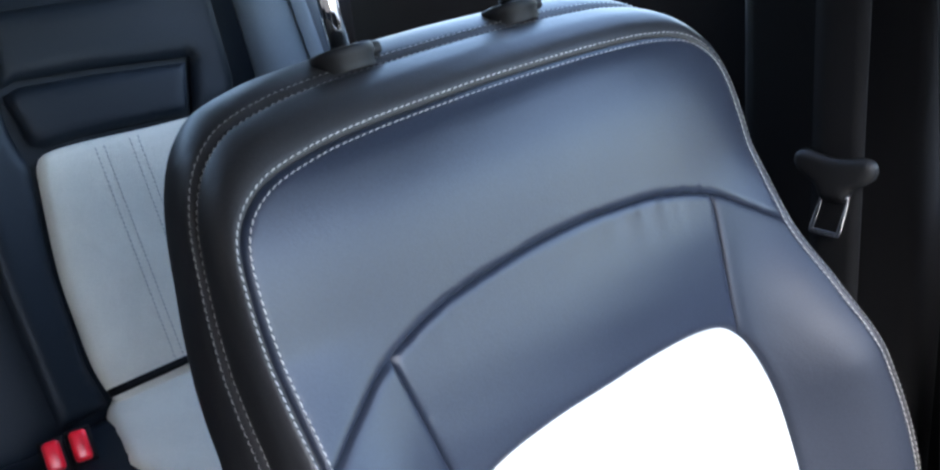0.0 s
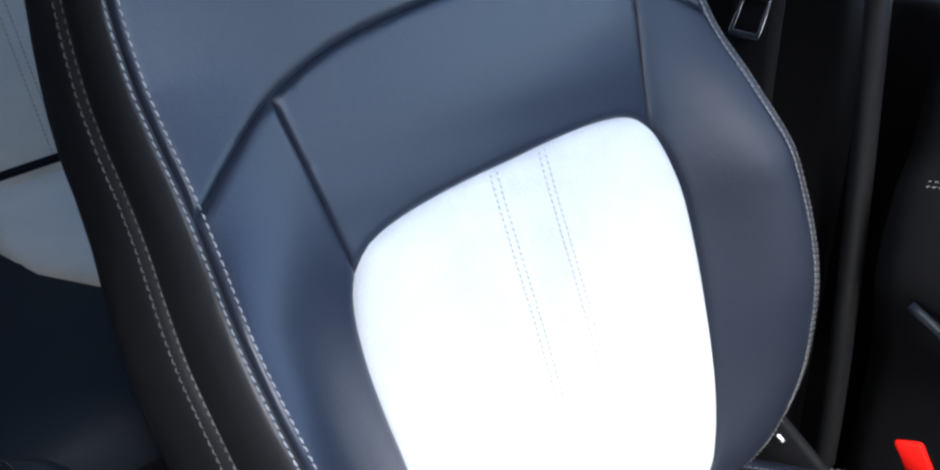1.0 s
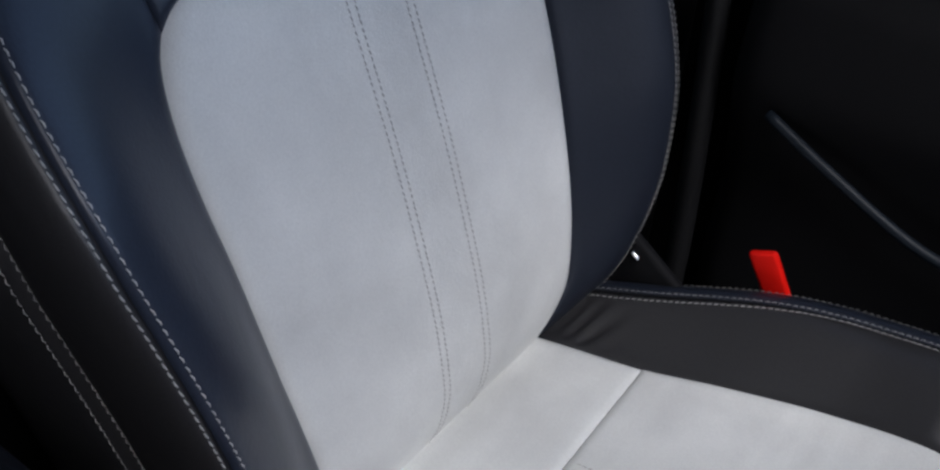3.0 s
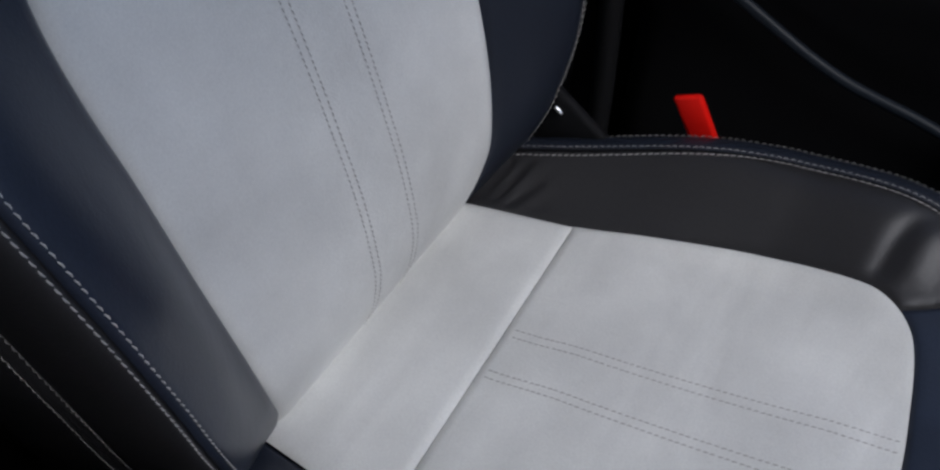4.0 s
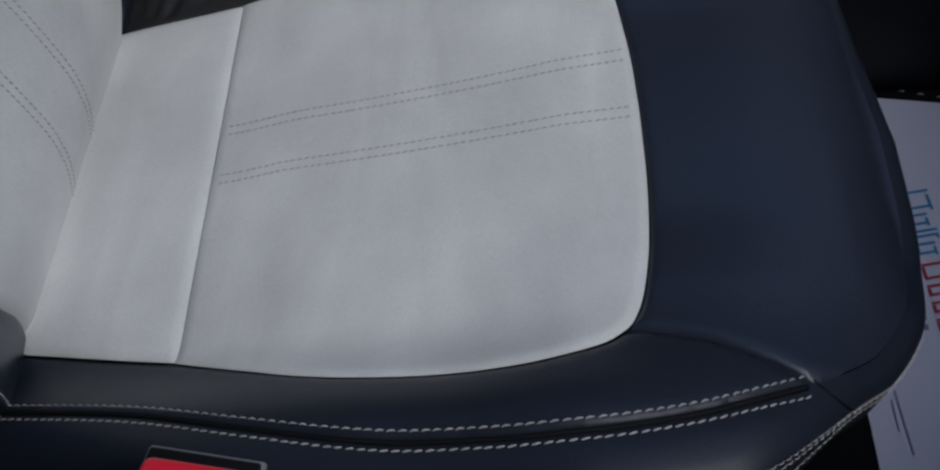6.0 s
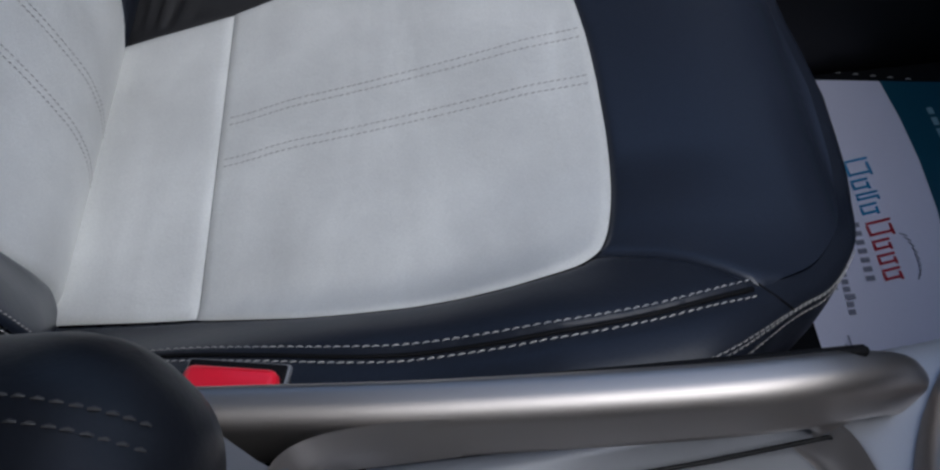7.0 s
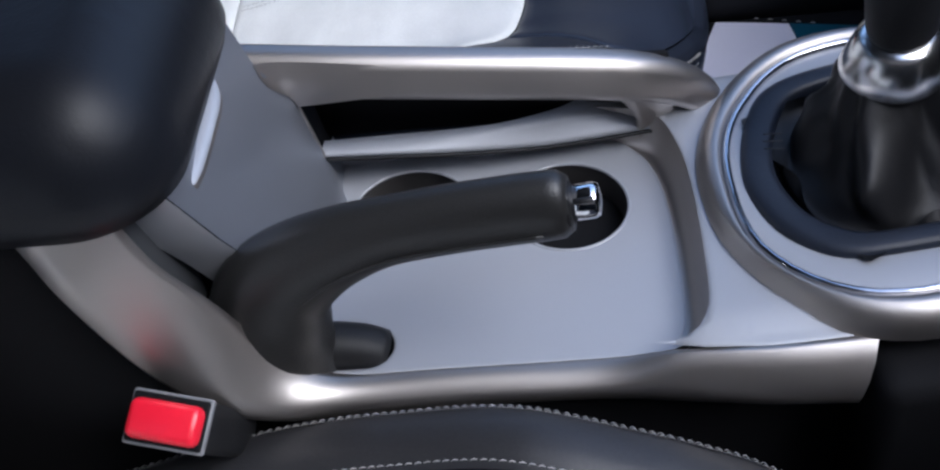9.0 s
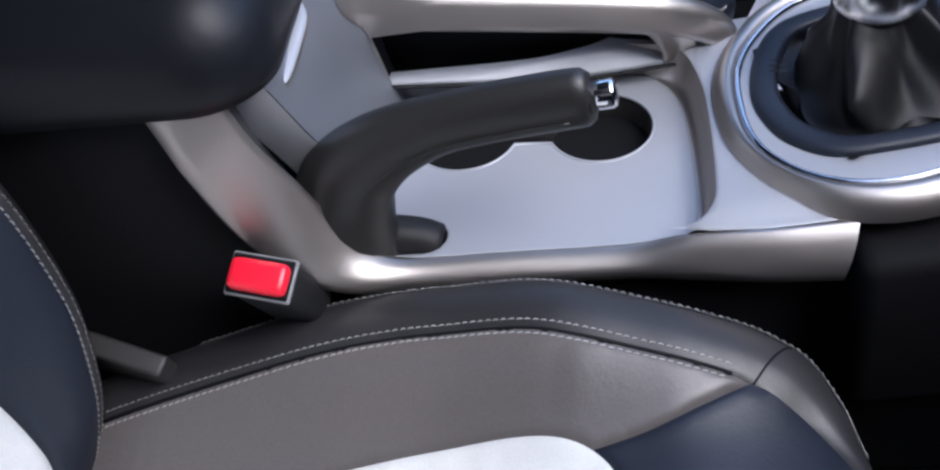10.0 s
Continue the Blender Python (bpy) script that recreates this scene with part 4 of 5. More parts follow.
lip = [rear(ey, z) + (0.0004, 0, 0) for ey, z in ((0.0612, 0.484), (0.0590, 0.477), (0.0592, 0.462), (0.0604, 0.446), (0.0628, 0.421))]
part("pocket_lip", tube(rounded(lip, 0.003), 0.0017, 8, up=(0, 1, 0)), SILVER, console)
foot = quad_ring([(0.404, 0.456), (0.412, 0.4475), (0.419, 0.4395), (0.4245, 0.4305), (0.4270, 0.4215), (0.4275, 0.412), (0.4285, 0.400), (0.430, 0.390), (0.447, 0.390), (0.452, 0.404), (0.456, 0.418), (0.455, 0.430), (0.44, 0.444), (0.42, 0.457)], 0.004)
foot_y = spline([0.388, 0.40, 0.415, 0.43, 0.445, 0.462], [0.0850, 0.0825, 0.0785, 0.0735, 0.0712, 0.0775])
part("rail_foot", panel(foot, lambda x, z, up: np.stack([x, foot_y(z) + 0.35 * np.clip(x - 0.425, 0, 1) - up, z], -1), 0.004, 0.003, 0.004), SILVER, console, "silver foot of the rail closing the side pocket")
part("far_side", strip([[(x, 0.098, 0.465 - 0.10 * max(0, x - 0.2)), (x, 0.114, 0.40), (x, 0.112, 0.30)] for x in np.linspace(0.08, 0.47, 14)]), SOFT_BLACK, console, "black far side of the console")

# deck round the gear lever
GEAR = np.array([0.583, 0.012])
deck = np.vstack([even(front_top[::-1][:, :2], 0.008)[:-1], even(rounded([(0.400, 0.094), (0.44, 0.118), (0.49, 0.126), (0.56, 0.134), (0.72, 0.14)], 0.008), 0.008)[:-1], even([(0.72, 0.14), (0.72, -0.113)], 0.008)[:-1], even([(0.72, -0.113), (0.60, -0.113), (0.536, -0.1125), (0.48, -0.1135), (0.445, -0.1100)], 0.008)[:-1], even([(0.445, -0.1100), front_top[-1][:2]], 0.008)[:-1]])
if np.sum(deck[:, 0] * np.roll(deck[:, 1], -1) - np.roll(deck[:, 0], -1) * deck[:, 1]) < 0:
    deck = deck[::-1]


def deck_lift(x, y, up):
    z = deck_z(x) - 0.005 * smooth01((-y - 0.090) / 0.022) - 0.012 * smooth01((y - 0.11) / 0.03)
    return np.stack([x, y, z + up], -1)


part("gear_deck", panel(deck, deck_lift, 0.010, 0.001, 0.003, holes=[circle(GEAR[0], GEAR[1], 0.114)[:-1]]), SILVER_MATT, console, "silver plastic deck round the gear lever")
part("front_cover", soft_box((0.30, 0.05, 0.16), 0.014, (0.686, -0.112, 0.334), 3, (0, -3, 3)), SOFT_BLACK, console, "black lower dashboard side panel")


def lathe(profile, centre, tilt=0.0, squash=1.0, n=64):
    rows = []
    for a in np.linspace(0, 2 * math.pi, n + 1):
        rows.append([(centre[0] + r * math.cos(a), centre[1] + r * squash * math.sin(a), centre[2] + z + tilt * r * math.cos(a)) for r, z in profile])
    return flip(strip(rows))


# the ring is not quite round: fuller towards the driver, flatter towards the dashboard
RING_A = [0, 30, 60, 90, 111, 126, 145, 160, 180, 190, 201, 217, 231, 243, 255, 270, 284, 300, 330, 360]
ring_in = spline(RING_A, [0.94, 0.96, 1.0, 1.045, 1.045, 1.025, 0.995, 0.995, 1.002, 1.02, 1.065, 1.13, 1.142, 1.124, 1.078, 1.01, 0.945, 0.92, 0.925, 0.94])
ring_out = spline(RING_A, [0.96, 0.97, 1.0, 1.045, 1.06, 1.035, 1.0, 0.99, 0.988, 0.995, 1.018, 1.045, 1.068, 1.085, 1.066, 1.02, 0.97, 0.95, 0.95, 0.96])


def oval(geo):
    """Gives a turned ring round the gear lever its true outline."""
    v, f = geo
    v = np.array(v, float)
    d = v[:, :2] - GEAR
    r, a = np.hypot(d[:, 0], d[:, 1]), np.degrees(np.arctan2(d[:, 1], d[:, 0])) % 360
    k = smooth01((r - 0.108) / 0.017)
    m = ring_in(a) * (1 - k) + ring_out(a) * k
    v[:, 2] += T * d[:, 0] * (m - 1)
    v[:, :2] = GEAR + d * m[:, None]
    return v, f


gz = float(deck_z(GEAR[0]))
GC = (GEAR[0], GEAR[1], gz)
T = 0.07
part("gear_surround", oval(lathe([(0.127, -0.006), (0.126, 0.004), (0.122, 0.0105), (0.1165, 0.0145), (0.1115, 0.0145), (0.1088, 0.009)], GC, T)), SILVER, console, "domed silver ring round the gear lever")
part("chrome_ring", oval(lathe([(0.1092, 0.008), (0.1086, 0.0128), (0.1065, 0.0142), (0.1042, 0.0122), (0.1036, 0.007)], GC, T)), CHROME_DIMMED, console, "narrow dimmed chrome ring")
frame_loop = rounded([(-0.097, -0.006), (-0.0865, 0.041), (-0.062, 0.075), (0.0, 0.089), (0.05, 0.078), (0.085, 0.04), (0.088, -0.02), (0.07, -0.058), (0.025, -0.0745), (-0.02, -0.080), (-0.054, -0.0795), (-0.0785, -0.063), (-0.0915, -0.040)], 0.007, True)
rows = []
for k in range(len(frame_loop)):
    u, v = frame_loop[k]
    r = math.hypot(u, v)
    c = np.array(GC) + (0, 0, 0.010)
    rows.append([c + np.array([u * f, v * f, h + T * u * f]) for f, h in ((1.02, -0.004), (1.02, 0.001), (1.0, 0.0035), (0.96, 0.0048), (0.86, 0.0052), (0.82, 0.003), (0.812, -0.003))])
plate = []
for u, v in frame_loop:
    r = math.hypot(u, v) / float(ring_in(math.degrees(math.atan2(v, u)) % 360))
    plate.append([np.array(GC) + (u * k, v * k, z + T * u * k) for k, z in ((0.1045 / r, 0.0085), (max(1.03, 0.100 / r), 0.0100), (0.99, 0.0092), (0.93, 0.0085))])
part("gear_plate", flip(strip(plate)), SILVER_MATT, console, "flat silver plate round the boot")
gear = thing("gear_lever", "black gear lever with leather boot and silver collar on the console", "gear lever", (GEAR[0], GEAR[1], gz + 0.006))
part("boot_frame", flip(strip(rows)), LEATHER_SIDE_SHADE, gear, "black leather boot frame")
boot = []
lean = np.array([-0.014, 0.015])
for h, f in ((0.0005, 0.835), (-0.006, 0.79), (-0.009, 0.72), (-0.003, 0.63), (0.015, 0.51), (0.037, 0.37), (0.060, 0.24)):
    ring = []
    for k in range(len(frame_loop)):
        u, v = frame_loop[k]
        a = math.atan2(v, u)
        sharp = (1 - abs(math.sin(2.0 * a + 18 * h + 0.9))) ** 1.6
        fold = 1 + (0.42 * sharp - 0.10 + 0.10 * math.sin(5 * a - 45 * h) + 0.05 * math.sin(9 * a + 60 * h)) * smooth01(np.array((h + 0.010) / 0.016)) * smooth01(np.array((0.062 - h) / 0.026))
        g = f * float(fold)
        ring.append(np.array(GC) + (u * g + lean[0] * h / 0.058, v * g + lean[1] * h / 0.058, 0.012 + h + T * u * g))
    boot.append(ring)
boot = np.array(boot)
boot = np.array([[spline(np.arange(7), boot[:, j, k])(np.linspace(0, 6, 37)) for k in range(3)] for j in range(boot.shape[1])]).transpose(2, 0, 1)
part("boot", strip(boot), BOOT, gear, "creased black leather boot")
for k in (-1, 0, 1):
    a = radians(172 + 5 * k)
    c = np.array(GC) + (0.080 * math.cos(a) * 0.98, 0.080 * math.sin(a), 0.0205 - T * 0.078)
    d0 = np.array([math.cos(a), math.sin(a) + 0.1 * k, T * math.cos(a)])
    part("frame_stitch", tube([c - d0 * 0.006, c, c + d0 * 0.006], 0.0004, 6), THREAD_DARK, gear)
top = np.array(GC) + (-0.014, 0.013, 0.067)
ax = np.array([-0.10, -0.12, 1.0])
part("collar", tube([top + ax * k for k in (-0.006, -0.003, 0.0, 0.012, 0.022, 0.026)], [0.024, 0.0300, 0.0308, 0.0268, 0.0232, 0.018], 28, up=(1, 0, 0)), SATIN, gear, "satin silver collar")
kn = [(0.022, 0.016), (0.03, 0.019), (0.045, 0.021), (0.065, 0.0235), (0.085, 0.025), (0.10, 0.023), (0.11, 0.016), (0.1135, 0.006)]
knob = part("knob", tube([top + ax * h for h, r in kn], [r for h, r in kn], 28, up=(1, 0, 0)), BLACK_PLASTIC, gear, "black gear knob")
part("knob_ring", tube([top + ax * h for h in (0.099, 0.101, 0.106, 0.108)], [0.0215, 0.0238, 0.0215, 0.018], 28, up=(1, 0, 0)), CHROME, knob, "chrome ring on the knob")

# armrest lid
def quad_ring0(r):
    return r if np.sum(r[:, 0] * np.roll(r[:, 1], -1) - np.roll(r[:, 0], -1) * r[:, 1]) > 0 else r[::-1]


arm = thing("armrest", "black leather armrest lid with dark stitching on the console", "armrest", (-0.02, -0.01, 0.55))
LID = (-0.225, 0.190, -0.135, 0.0635)
LID_R, LID_DROP = 0.050, 0.048
lid_ring = rounded_rect(LID[1] - LID[0], LID[3] - LID[2], LID_R, 12) + ((LID[0] + LID[1]) / 2, (LID[2] + LID[3]) / 2)
lid_ring = even(np.vstack([lid_ring, lid_ring[:1]]), 0.006)[:-1]


def lid_top(x, y, up):
    """A padded lid: nearly flat on top, rolling down evenly at all its edges."""
    x, y = np.asarray(x, float), np.asarray(y, float)
    u = np.clip(1 - np.minimum(LID[1] - x, x - LID[0]) / LID_R, 0, 1)
    v = np.clip(1 - np.minimum(LID[3] - y, y - LID[2]) / LID_R, 0, 1)
    r = np.clip(np.hypot(u, v), 0, 1)
    z = 0.634 - 0.5 * (y + 0.035) ** 2 - 0.2 * np.clip(x - 0.05, 0, 1) ** 1.7 - LID_DROP * (1 - np.sqrt(1 - r * r))
    z = z + 0.0007 * np.sin(y * 420 + 2 * np.sin(x * 150)) * np.exp(-((x - 0.168) / 0.012) ** 2) * smooth01((y + 0.10) / 0.05)
    return np.stack([x, y, z + up], -1)


top_v, top_f = panel(lid_ring, lid_top, 0.007, 0.0006, 0.004)
part("lid", (top_v, top_f), ARM_LEATHER, arm)
rim = lid_top(lid_ring[:, 0], lid_ring[:, 1], -0.0006)
rim = np.vstack([rim, rim[:1]])
cen = np.array([-0.02, -0.035, 0])
inw = lambda k: cen * (1 - k) + rim * k
part("lid_side", flip(strip([rim, np.c_[inw(1.004)[:, :2], rim[:, 2] * 0.6 + 0.4 * 0.557], np.c_[inw(0.985)[:, :2], np.full(len(rim), 0.5585)], np.c_[inw(0.93)[:, :2], np.full(len(rim), 0.5550)], np.c_[inw(0.3)[:, :2], np.full(len(rim), 0.5550)]])), ARM_LEATHER, arm)
for y0, y1 in ((0.024, 0.015), (0.0155, 0.0065)):
    xs = np.linspace(-0.2, 0.181, 80)
    ys = y0 + (y1 - y0) * smooth01((xs - 0.08) / 0.11)
    part("lid_stitching", stitches(lid_top(xs, ys, 0.0004), surface_normals(lambda a, b: lid_top(a, b, 0.0), xs, ys), wide=0.0008), THREAD_DARK, arm, kind="stuff")
tab = rounded([(0.160, 0.004), (0.1765, 0.003), (0.1815, -0.003), (0.1868, -0.018), (0.1858, -0.047), (0.1832, -0.072), (0.178, -0.080), (0.160, -0.082)], 0.004)
tab = quad_ring0(tab)
tab_z = lambda x, y, up: np.stack([x, y, 0.552 + 0.15 * y - 0.25 * (x - 0.18) + up], -1)
part("latch", panel(tab, tab_z, 0.006, 0.0025, 0.004), SILVER_MATT, arm, "silver latch tab below the lid")
tb = np.vstack([tab, tab[:1]])
part("latch_edge", strip([tab_z(tb[:, 0], tb[:, 1], -0.0025), tab_z(tb[:, 0], tb[:, 1], -0.006)]), SILVER, arm)

# handbrake
lever = thing("handbrake_lever", "black handbrake lever with a chrome button beside the cup holders", "handbrake", (0.2, -0.08, 0.39))
hp = rounded([(0.196, -0.082, 0.380), (0.193, -0.082, 0.420), (0.203, -0.082, 0.455), (0.228, -0.083, 0.480), (0.262, -0.085, 0.4975), (0.300, -0.088, 0.508), (0.340, -0.091, 0.5155), (0.373, -0.0935, 0.5205)], 0.005)
f = np.linspace(0, 1, len(hp))
rad = spline([0, 0.2, 0.35, 0.5, 0.65, 0.8, 0.93, 0.985, 1], [0.036, 0.036, 0.0315, 0.0255, 0.0215, 0.0212, 0.0210, 0.0202, 0.0165])(f)
sq = [(0.72, 1.0)] * len(hp)
part("grip", tube(hp, rad, 22, sq, up=(-0.5, 0, 1)), GRIP, lever, "black leatherette grip")
seam = [p + np.array([0.0, -0.72 * q * 0.95, -q * 0.34]) for p, q in zip(hp[16:-3], rad[16:-3])]
part("grip_seam", tube(seam, 0.0011, 6), GRIP, lever)
d = np.array([0.968, -0.07, 0.15])
button = part("button", tube([hp[-1] + d * k for k in (-0.004, 0.012, 0.0145, 0.0155)], [0.0095, 0.0093, 0.0082, 0.004], 20), CHROME, lever, "chrome push button")
for k in (-0.5, 0.5):
    c = hp[-1] + d * 0.006 + np.array([0, -0.0078 + 0.001 * abs(k), 0.0055 + 0.005 * k])
    part("slot", soft_box((0.010, 0.003, 0.0016), 0.0005, tuple(c), 1, (20, -9, -4)), BLACK_PLASTIC, button)
part("collar", tube([hp[-1] + d * k for k in (-0.006, -0.0005, 0.001)], [0.0132, 0.0128, 0.0098], 20), BLACK_PLASTIC, lever)
part("lower_cover", tube(rounded([(0.192, -0.079, 0.396), (0.215, -0.079, 0.397), (0.24, -0.078, 0.391), (0.252, -0.078, 0.384)], 0.005), 0.0155, 16), BLACK_PLASTIC, lever, "black plastic lever cover in its slot")


# ---- seat belt buckles ----
def buckle(name, at, turn, label, wide=0.027, slot=0.0, long=0.050, rim=GREY_TRIM):
    b = thing(name, label, "seat belt buckle", at, "buckles")
    m = Matrix.Translation(at) @ Euler([radians(a) for a in turn]).to_matrix().to_4x4()
    w = wide
    for nm, size, off, r, mat, lab in (("housing", (long, w + 0.005, 0.085), (0, 0, -0.0445), 0.007, BLACK_PLASTIC, ""), ("rim", (long + 0.0015, w + 0.0065, 0.004), (0, 0, -0.0035), 0.0019, rim, "thin rim"), ("collar", (long - 0.0015, w + 0.0035, 0.005), (0, 0, -0.0025), 0.0015, SOFT_BLACK, ""), ("button", (long - 0.004, w - 0.0015 - slot, 0.013), (0, -0.0008 - slot / 2, 0.0005), 0.0048, RED, "red push button")):
        bm = soft_box(size, r, off, 3)
        bmesh.ops.transform(bm, matrix=m, verts=bm.verts)
        part(nm, bm, mat, b, lab)
    lo = m @ Vector((0, 0, -0.08))
    part("stalk", tube([lo, lo + Vector((-0.01, 0, -0.06)), lo + Vector((-0.03, 0, -0.15))], 0.012, 10, [(1.4, 0.5)] * 3, up=(1, 0, 0)), BLACK_PLASTIC, b)
    return b


buckle("buckle", (0.156, -0.163, 0.452), (27, 6, -11), "black seat belt buckle with a red button beside the console", 0.023, 0.0, 0.044)
buckle("buckle", (0.154, 0.101, 0.4775), (-5, 2, -9), "black seat belt buckle with a red button beside the console", 0.027, 0.003)

# ---- door side: pillar, belt, door panel ----
B_Y = 0.70
pillar = part("wall_pillar", soft_box((0.20, 0.06, 1.16), 0.02, (-0.14, B_Y + 0.06, 0.68), 3), SOFT_BLACK)
tagged(pillar, "black plastic centre pillar trim behind the door", "pillar", kind="structure")
belt = thing("seat_belt", "black seat belt hanging down the pillar with its tongue", "seat belt", (-0.11, B_Y, 0.1))
wx = -0.104
wrow = [[(wx - 0.0245 + k * 0.049, B_Y - 0.018 + bow, z) for k, bow in ((0, 0), (0.25, -0.0012), (0.5, -0.0016), (0.75, -0.0012), (1, 0))] for z in np.linspace(0.15, 1.15, 30)]
wrow2 = [[(x, y + 0.0016, z) for x, y, z in r[::-1]] for r in wrow]
part("webbing", strip([a + b for a, b in zip(wrow, wrow2)], close=True), WEBBING, belt, "black woven webbing")
tz = 0.795
head = rounded([(-0.036, 0.006), (-0.038, 0.020), (-0.028, 0.026), (0.0, 0.022), (0.028, 0.026), (0.038, 0.020), (0.036, 0.004), (0.018, -0.010), (0.012, -0.022), (-0.012, -0.022), (-0.018, -0.010)], 0.004, True)[:-1]
if np.sum(head[:, 0] * np.roll(head[:, 1], -1) - np.roll(head[:, 0], -1) * head[:, 1]) < 0:
    head = head[::-1]
hx = lambda u, v, d: np.stack([wx + u, B_Y - 0.021 - d + 0 * u, tz + v * np.where(v > -0.0225, 0.85, 1.0)], -1)
geo = panel(head, lambda u, v, up: hx(u, v, 0.008 + up), 0.005, 0.006, 0.008)
part("tongue", geo, BLACK_PLASTIC, belt, "black plastic tongue head")
part("tongue_back", strip([hx(np.append(head[:, 0], head[0, 0]), np.append(head[:, 1], head[0, 1]), d) for d in (0.002, -0.004)]), BLACK_PLASTIC, belt)
pl = rounded([(-0.012, -0.016), (-0.0135, -0.05), (-0.010, -0.056), (0.010, -0.056), (0.0135, -0.05), (0.012, -0.016)], 0.003)
ho = np.array([(-0.0098, -0.022), (-0.0098, -0.0505), (0.0098, -0.0505), (0.0098, -0.022)])
ho = np.vstack([even([a, b], 0.003)[:-1] for a, b in zip(ho, np.roll(ho, -1, axis=0))])
part("metal_tongue", panel(pl, lambda u, v, up: hx(u * 1.15 + 0.28 * (v + 0.016) + 0.004, v * 1.05 + 0.002, 0.005 + up), 0.004, 0.001, 0.002, holes=[ho]), STEEL, belt, "steel tongue plate")

door = thing("door", "black passenger door panel with white stitching, seen closed", "car door", (0.5, 0.75, 0.1))
DY = 0.715
prof_z = [0.10, 0.30, 0.42, 0.50, 0.56, 0.63, 0.665, 0.70, 0.78, 0.82]
prof_y = [0.0, 0.0, 0.004, -0.012, -0.030, -0.022, -0.004, 0.0, 0.006, 0.03]
dz = np.linspace(0.10, 0.82, 60)
dy = spline(prof_z, prof_y)(dz)
rows = [[(x, DY + y, z) for y, z in zip(dy, dz)] for x in np.linspace(0.035, 1.05, 40)]
rows[0] = [(0.035, DY + 0.05, z) for z in dz]
rows.insert(1, [(0.037, DY + y + 0.006, z) for y, z in zip(dy, dz)])
part("door_panel", strip(rows), SOFT_BLACK, door, "soft black moulded door panel")
for zz in (0.647, 0.643):
    yy = DY + float(spline(prof_z, prof_y)(zz)) - 0.001
    part("door_stitching", stitches([(x, yy, zz + 0.20 * (x - 0.075) * (1 - 0.5 * x)) for x in np.linspace(0.06, 1.0, 80)], np.tile([0, -1.0, 0.1], (80, 1))), THREAD, door, kind="stuff")
part("pocket_edge", tube(rounded([(0.075, DY - 0.030, 0.533), (0.14, DY - 0.034, 0.502), (0.22, DY - 0.034, 0.466), (0.31, DY - 0.032, 0.444), (0.42, DY - 0.03, 0.40)], 0.01), 0.005, 10), REAR_LEATHER, door, "dark grey edge of the door pocket")
part("door_pull", soft_box((0.30, 0.03, 0.05), 0.012, (0.52, DY - 0.035, 0.56), 3, (0, 6, 0)), GREY_TRIM, door, "grey door pull")
part("armrest_trim", soft_box((0.20, 0.010, 0.20), 0.003, (0.474, 0.678, 0.453), 3, (0, 45, 0)), BEIGE, door, "beige trim below the door pull")
seal = part("door_seal", tube(rounded([(0.012, 0.716, 0.10), (0.018, 0.712, 0.30), (0.006, 0.712, 0.55), (-0.02, 0.716, 0.85), (-0.05, 0.72, 1.15)], 0.02), 0.011, 10), BLACK_PLASTIC)
tagged(seal, "black rubber door seal along the pillar", "seal", kind="structure")
hinge = thing("seat_hinge_cover", "black plastic hinge cover with a steel pin beside the passenger seat", "hinge cover", (0.03, 0.57, 0.36))
part("cover", soft_box((0.08, 0.012, 0.08), 0.005, (0.022, 0.590, 0.385), 3, (0, 35, 0)), SOFT_BLACK, hinge)
part("pin", soft_box((0.010, 0.006, 0.004), 0.0015, (0.026, 0.580, 0.420), 2, (0, 35, 0)), STEEL, hinge, "small steel pin")
tag = part("belt_tab", soft_box((0.025, 0.006, 0.085), 0.004, (0.1375, 0.622, 0.414), 3, (12, -24, 0)), TAB_RED)
tagged(tag, "red plastic tab standing beside the passenger seat", "tab")

# ---- rear bench ----
bench = thing("bench_seat", "black leather rear bench with a pale suede insert", "bench", (-0.75, 0.2, 0.15))
RB_A = radians(18)
RB_O = np.array([-0.672, 0, 0.587])


def rear_at(y, s, up):
    y, s = np.asarray(y, float), np.asarray(s, float)
    n = 0.018 * smooth01((np.abs(y - 0.345) - 0.16) / 0.08) - 0.03 * smooth01((s - 0.42) / 0.14) + up
    return np.stack([RB_O[0] - s * math.sin(RB_A) + n * math.cos(RB_A), y, RB_O[2] + s * math.cos(RB_A) + n * math.sin(RB_A)], -1)


pad_o = rounded([(0.190, -0.03), (0.1765, 0.03), (0.176, 0.09), (0.179, 0.15), (0.193, 0.24), (0.200, 0.265), (0.215, 0.2735), (0.26, 0.274), (0.33, 0.270), (0.40, 0.268), (0.47, 0.265), (0.495, 0.25), (0.51, 0.15), (0.50, -0.03)], 0.008)
part("rear_insert", panel(quad_ring(pad_o), rear_at, 0.016, 0.008, 0.014), SUEDE_REAR_LIT, bench, "pale grey suede rear insert")
for y0 in (0.262, 0.272, 0.302, 0.312):
    ln = rear_at(np.full(40, y0), np.linspace(0.265, 0.0, 40), 0.0008)
    part("stitch_line", stitches(ln, np.tile([0.95, 0, 0.3], (40, 1)), wide=0.0006), THREAD_GREY, bench, kind="stuff")
part("rear_shoulder", panel(quad_ring([(0.192, 0.342), (0.200, 0.285), (0.215, 0.279), (0.26, 0.280), (0.33, 0.276), (0.381, 0.272), (0.401, 0.331), (0.285, 0.343), (0.21, 0.348)]), rear_at, 0.010, 0.008, 0.012), REAR_LEATHER, bench, "navy leather shoulder panel")
